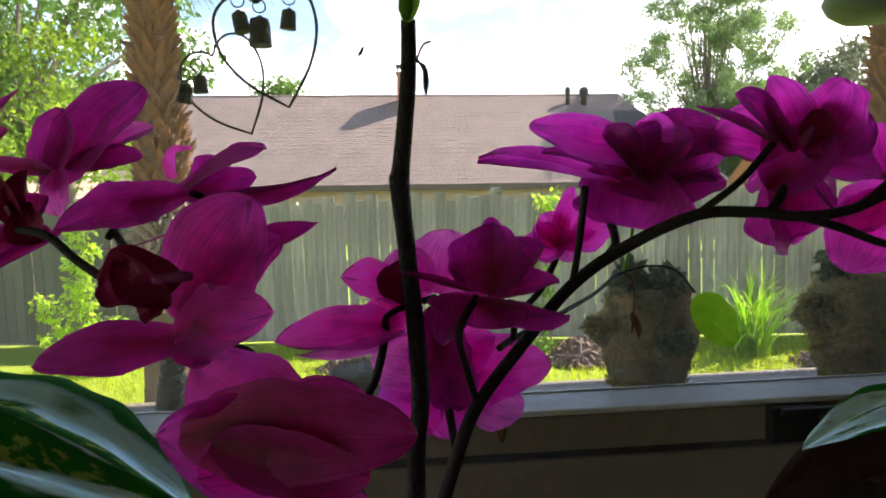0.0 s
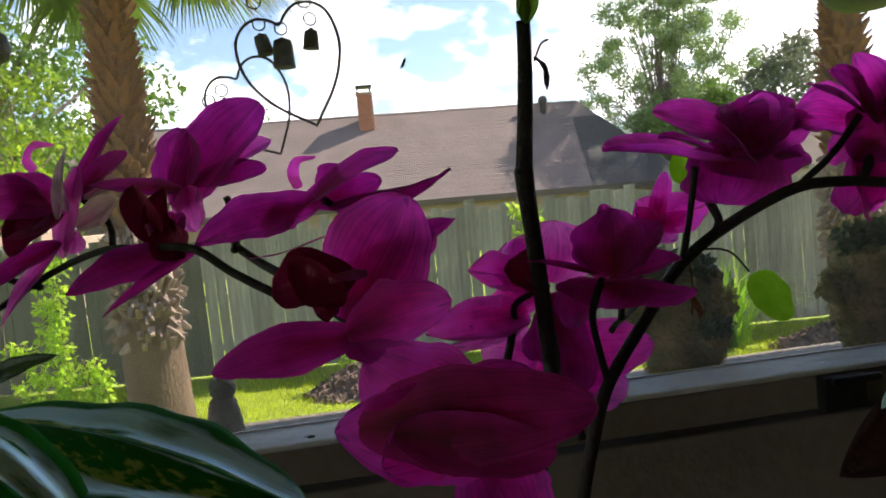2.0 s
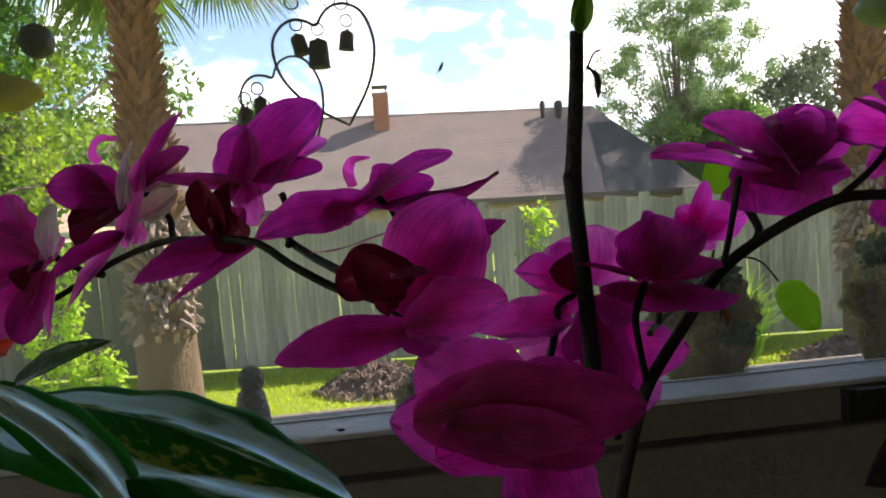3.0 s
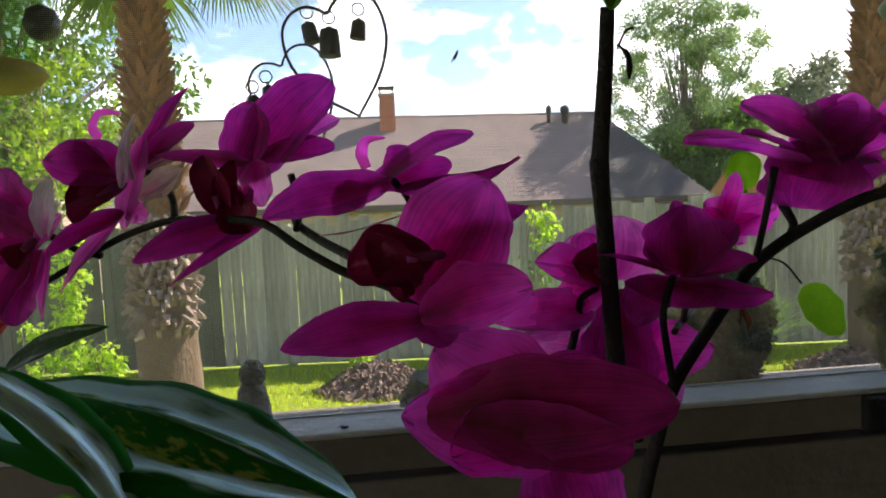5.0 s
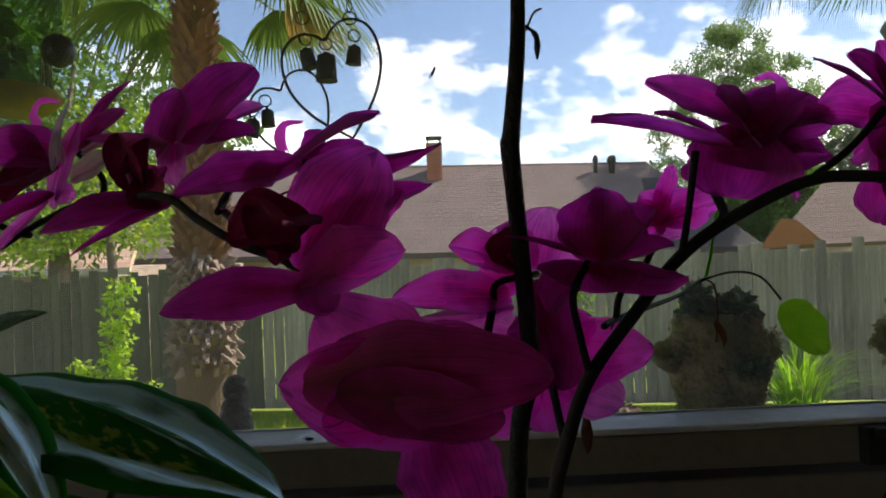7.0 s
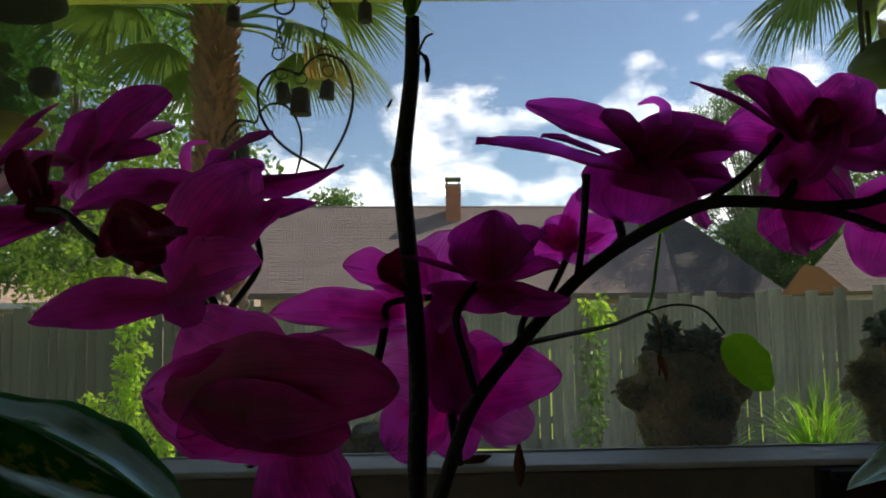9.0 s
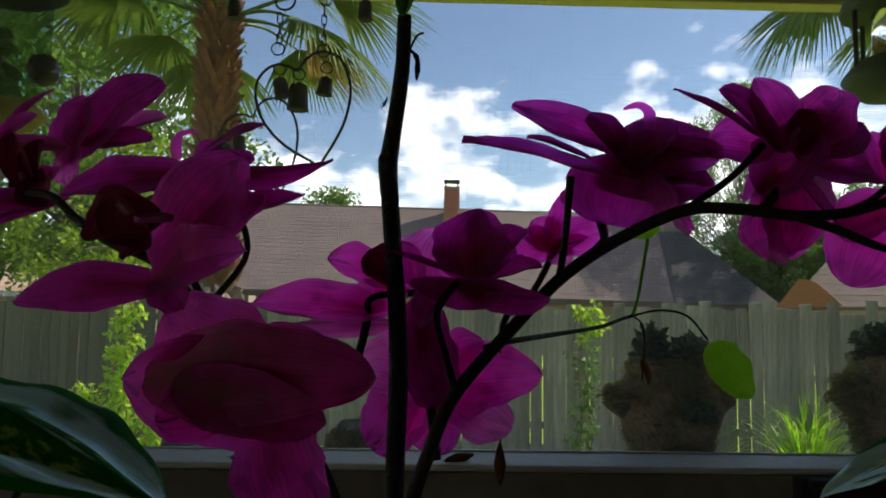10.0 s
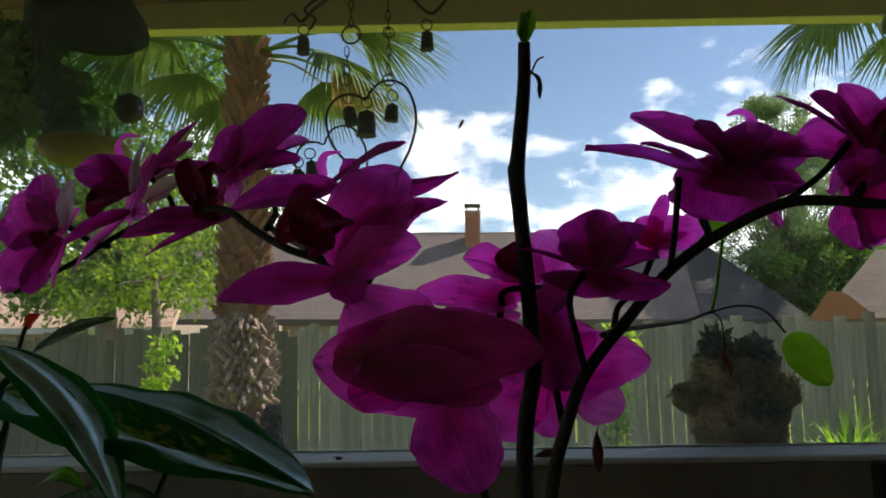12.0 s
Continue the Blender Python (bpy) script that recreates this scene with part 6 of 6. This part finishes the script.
def big_leaf(parent, root, tip, w, facing, bend, seed, mat="variegated", label="", arch=0.0, fold=0.25, lop=1.0, bow=(0, 0, 0)):
    """A long leaf with its two halves folded up from the rib, arched between root and tip."""
    root, tip, facing = Vector(root), Vector(tip), Vector(facing)
    ax = tip - root
    ln = ax.length
    ax.normalize()
    nrm = (facing - ax * facing.dot(ax)).normalized()
    sd = nrm.cross(ax)
    nu, nv = 25, 15
    vs, uvs = [], []
    for i in range(nu):
        q = i / (nu - 1)
        half = w * 0.5 * (math.sin(math.pi * q ** 0.72) ** 0.75 if 0 < q < 1 else 0.004)
        for j in range(nv):
            s = j / (nv - 1) * 2 - 1
            rip = 0.012 * math.sin(q * 26 + seed + abs(s) * 3) * abs(s) * w * 4
            half_s = half * (lop if s < 0 else 1.0)
            vs.append(root + ax * ln * q + sd * half_s * s + nrm * (fold * half * abs(s) ** 0.8 + rip * 0.25 + 0.042 * w * math.cos(s * 7.5 + 0.6 * math.sin(q * 5 + seed)) * math.sin(math.pi * q)) + Vector((0, 0, 1)) * arch * math.sin(math.pi * q) + nrm * bend * ln * q * q + Vector(bow) * 4 * q * (1 - q))
            uvs.append((q, (s + 1) / 2))
    fs = [(i * nv + j, i * nv + j + 1, (i + 1) * nv + j + 1, (i + 1) * nv + j) for i in range(nu - 1) for j in range(nv - 1)]
    me = Geo().add(vs, fs).mesh("leaf")
    lay = me.uv_layers.new(name="leaf")
    for lp in me.loops:
        lay.data[lp.index].uv = uvs[lp.vertex_index]
    return part("leaf", me, M[mat], parent, label)


orchid_pot("dark pot that holds the variegated plant", (-0.42, 0.50, COUNTER_Z), 0.10, 0.18, "black")
vplant = thing("variegated_plant", "houseplant with big dark green leaves feathered in silver", "plant", (0, 0, 0))
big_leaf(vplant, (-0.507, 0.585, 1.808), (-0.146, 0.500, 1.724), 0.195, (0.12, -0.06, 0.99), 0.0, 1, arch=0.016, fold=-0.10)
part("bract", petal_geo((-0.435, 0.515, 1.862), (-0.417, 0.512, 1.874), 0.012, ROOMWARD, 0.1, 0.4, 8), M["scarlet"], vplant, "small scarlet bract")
part("bract_stalk", Geo().tube(spline([(-0.43, 0.50, 1.40), (-0.475, 0.51, 1.70), (-0.435, 0.515, 1.864)], 6), grow([0.004, 0.003, 0.002], 13), 7), M["dark_leaf"], vplant)
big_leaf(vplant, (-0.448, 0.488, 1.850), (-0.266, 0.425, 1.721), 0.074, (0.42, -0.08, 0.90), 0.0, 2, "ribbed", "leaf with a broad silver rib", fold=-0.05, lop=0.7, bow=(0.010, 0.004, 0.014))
big_leaf(vplant, (-0.420, 0.505, 1.838), (-0.330, 0.50, 1.869), 0.026, (0.2, -0.6, 0.8), 0.0, 3, "dark_leaf", "small dark green leaf", arch=0.004)
big_leaf(vplant, (-0.40, 0.50, 1.70), (-0.22, 0.49, 1.665), 0.05, (0.2, -0.7, 0.75), 0.0, 4, "dark_leaf", arch=0.02)
big_leaf(vplant, (-0.404, 0.500, 1.720), (-0.347, 0.490, 1.725), 0.020, (0.1, -0.5, 0.85), 0.0, 5, "leaf_green", "small fresh green leaf", arch=0.012)
big_leaf(vplant, (-0.341, 0.625, 1.748), (-0.257, 0.615, 1.741), 0.050, (0.1, -0.3, 0.95), 0.0, 9, "dark_leaf", "small dark green leaf", arch=0.008)
for mid, q in (((-0.47, 0.52, 1.66), (-0.507, 0.585, 1.808)), ((-0.52, 0.48, 1.66), (-0.448, 0.488, 1.850)), ((-0.475, 0.50, 1.74), (-0.420, 0.505, 1.838)), ((-0.43, 0.50, 1.55), (-0.40, 0.50, 1.70)), ((-0.36, 0.52, 1.58), (-0.341, 0.625, 1.748))):
    part("leaf_stalk", Geo().tube(spline([(-0.43, 0.50, 1.40), mid, q], 6), grow([0.006, 0.005, 0.0035], 13), 8), M["dark_leaf"], vplant)

orchid_pot("dark pot that holds the red-leaved plant", (0.44, 0.64, COUNTER_Z), 0.085, 0.16, "black")
rplant = thing("red_plant", "houseplant with dark red leaves under one silver leaf", "plant", (0, 0, 0))
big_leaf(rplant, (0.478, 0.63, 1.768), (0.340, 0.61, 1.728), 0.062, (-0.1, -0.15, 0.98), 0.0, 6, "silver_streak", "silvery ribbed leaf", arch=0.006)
big_leaf(rplant, (0.480, 0.66, 1.690), (0.315, 0.64, 1.655), 0.085, (-0.1, -0.8, 0.55), 0.0, 7, "red_leaf", "dark red leaf", arch=0.018)
big_leaf(rplant, (0.470, 0.63, 1.66), (0.340, 0.58, 1.610), 0.09, (-0.1, -0.8, 0.55), 0.0, 8, "red_leaf", arch=0.016)
for q in ((0.470, 0.63, 1.764), (0.480, 0.66, 1.690), (0.470, 0.63, 1.66)):
    part("leaf_stalk", Geo().tube(spline([(0.45, 0.64, 1.40), (0.47, 0.64, 1.55), q], 6), grow([0.005, 0.004, 0.003], 13), 8), M["red_leaf"], rplant)

# second feeder, with a yellow tray
feeder2 = thing("hanging_feeder", "dark green hanging feeder with a domed roof and yellow tray", "bird feeder", (-0.772, 1.0, 0))
part("tray", Geo().lathe([(0.030, 2.156), (0.050, 2.159), (0.064, 2.168), (0.078, 2.182), (0.074, 2.192), (0.064, 2.198), (0.05, 2.200)], 26), M["tray"], feeder2, "yellow-orange tray")
part("body", Geo().lathe([(0.060, 2.199), (0.070, 2.225), (0.078, 2.30), (0.078, 2.38), (0.06, 2.41)], 26), M["feeder_jar"], feeder2, "dark green smoked seed jar")
part("roof", Geo().lathe([(0.090, 2.395), (0.102, 2.402), (0.098, 2.425), (0.070, 2.470), (0.02, 2.484), (0.006, 2.492)], 26), M["feeder_body"], feeder2)
part("perch_knob", Geo().lathe([(0.006, -0.026), (0.020, -0.018), (0.026, 0.0), (0.020, 0.018), (0.006, 0.026)], 16, Matrix.Translation((0.088, 0.0, 2.252))), M["black"], feeder2, "dark round knob")
part("perch", Geo().tube([(0.06, 0, 2.252), (0.1, 0, 2.252)], 0.005, 8), M["black"], feeder2)
part("hanger_hook", Geo().tube(spline([(0.0, 0, 2.480), (0.012, 0, 2.49), (0.012, 0, 2.503), (0.0, 0, 2.512), (0.0, 0, 2.606)], 5), 0.002, 6), M["iron"], feeder2)

# dark foliage hanging from the eaves beside it
hang = thing("hanging_plant", "dark trailing foliage hanging shaded under the eaves", "plant", (-1.02, 1.12, 0))
part("hook", Geo().tube([(0, 0, 2.50), (0, 0, 2.606)], 0.002, 6), M["iron"], hang)
rh = random.Random(9)
hcl = []
for k in range(9):
    a = k * 0.7
    px, py, pz = math.cos(a) * rh.uniform(0.06, 0.15), math.sin(a) * rh.uniform(0.05, 0.12), rh.uniform(2.22, 2.40)
    part("trailing_stem", Geo().tube(spline([(0, 0, 2.50), (px * 0.7, py * 0.7, 2.47), (px, py, pz)], 5), 0.0022, 5), M["stem"], hang)
    hcl += [(px * q, py * q, 2.49 + (pz - 2.49) * q ** 1.5, 0.045) for q in (0.35, 0.6, 0.85, 1.0)]
part("leaves", leaf_cloud(hcl, 26000, 0.040, 19, 0.8), M["tree_leaf"], hang, kind="stuff")

# ---------------------------------------------------------------- insects
for at, ln, tilt in (((-0.0676, 0.8300, 2.1254), 0.0135, 1.15), ((-0.214, 0.7535, 1.7035), 0.010, 0.1)):
    bug = thing("insect", "small black insect resting by the screen", "insect", at)
    m = Matrix.Rotation(-tilt, 4, "Y")
    part("body", Geo().lathe([(0.0004, -ln * 0.5), (0.0016, -ln * 0.25), (0.0019, 0), (0.0014, ln * 0.25), (0.0005, ln * 0.5)], 9, m @ Matrix.Rotation(1.5708, 4, "Y")), M["insect"], bug)
    for s in (-1, 1):
        part("wing", Geo().add([m @ Vector(p) for p in ((0, 0, 0.001), (-ln * 0.6, s * 0.002, 0.0025), (-ln * 0.75, s * 0.0045, 0.002), (-ln * 0.2, s * 0.003, 0.002))], [(0, 1, 2, 3)]), M["insect"], bug)
    for k in range(3):
        part("leg", Geo().tube([m @ Vector((ln * 0.15 * (k - 1), 0, 0)), m @ Vector((ln * 0.25 * (k - 1), 0.002, -0.0025))], 0.00025, 4), M["insect"], bug)
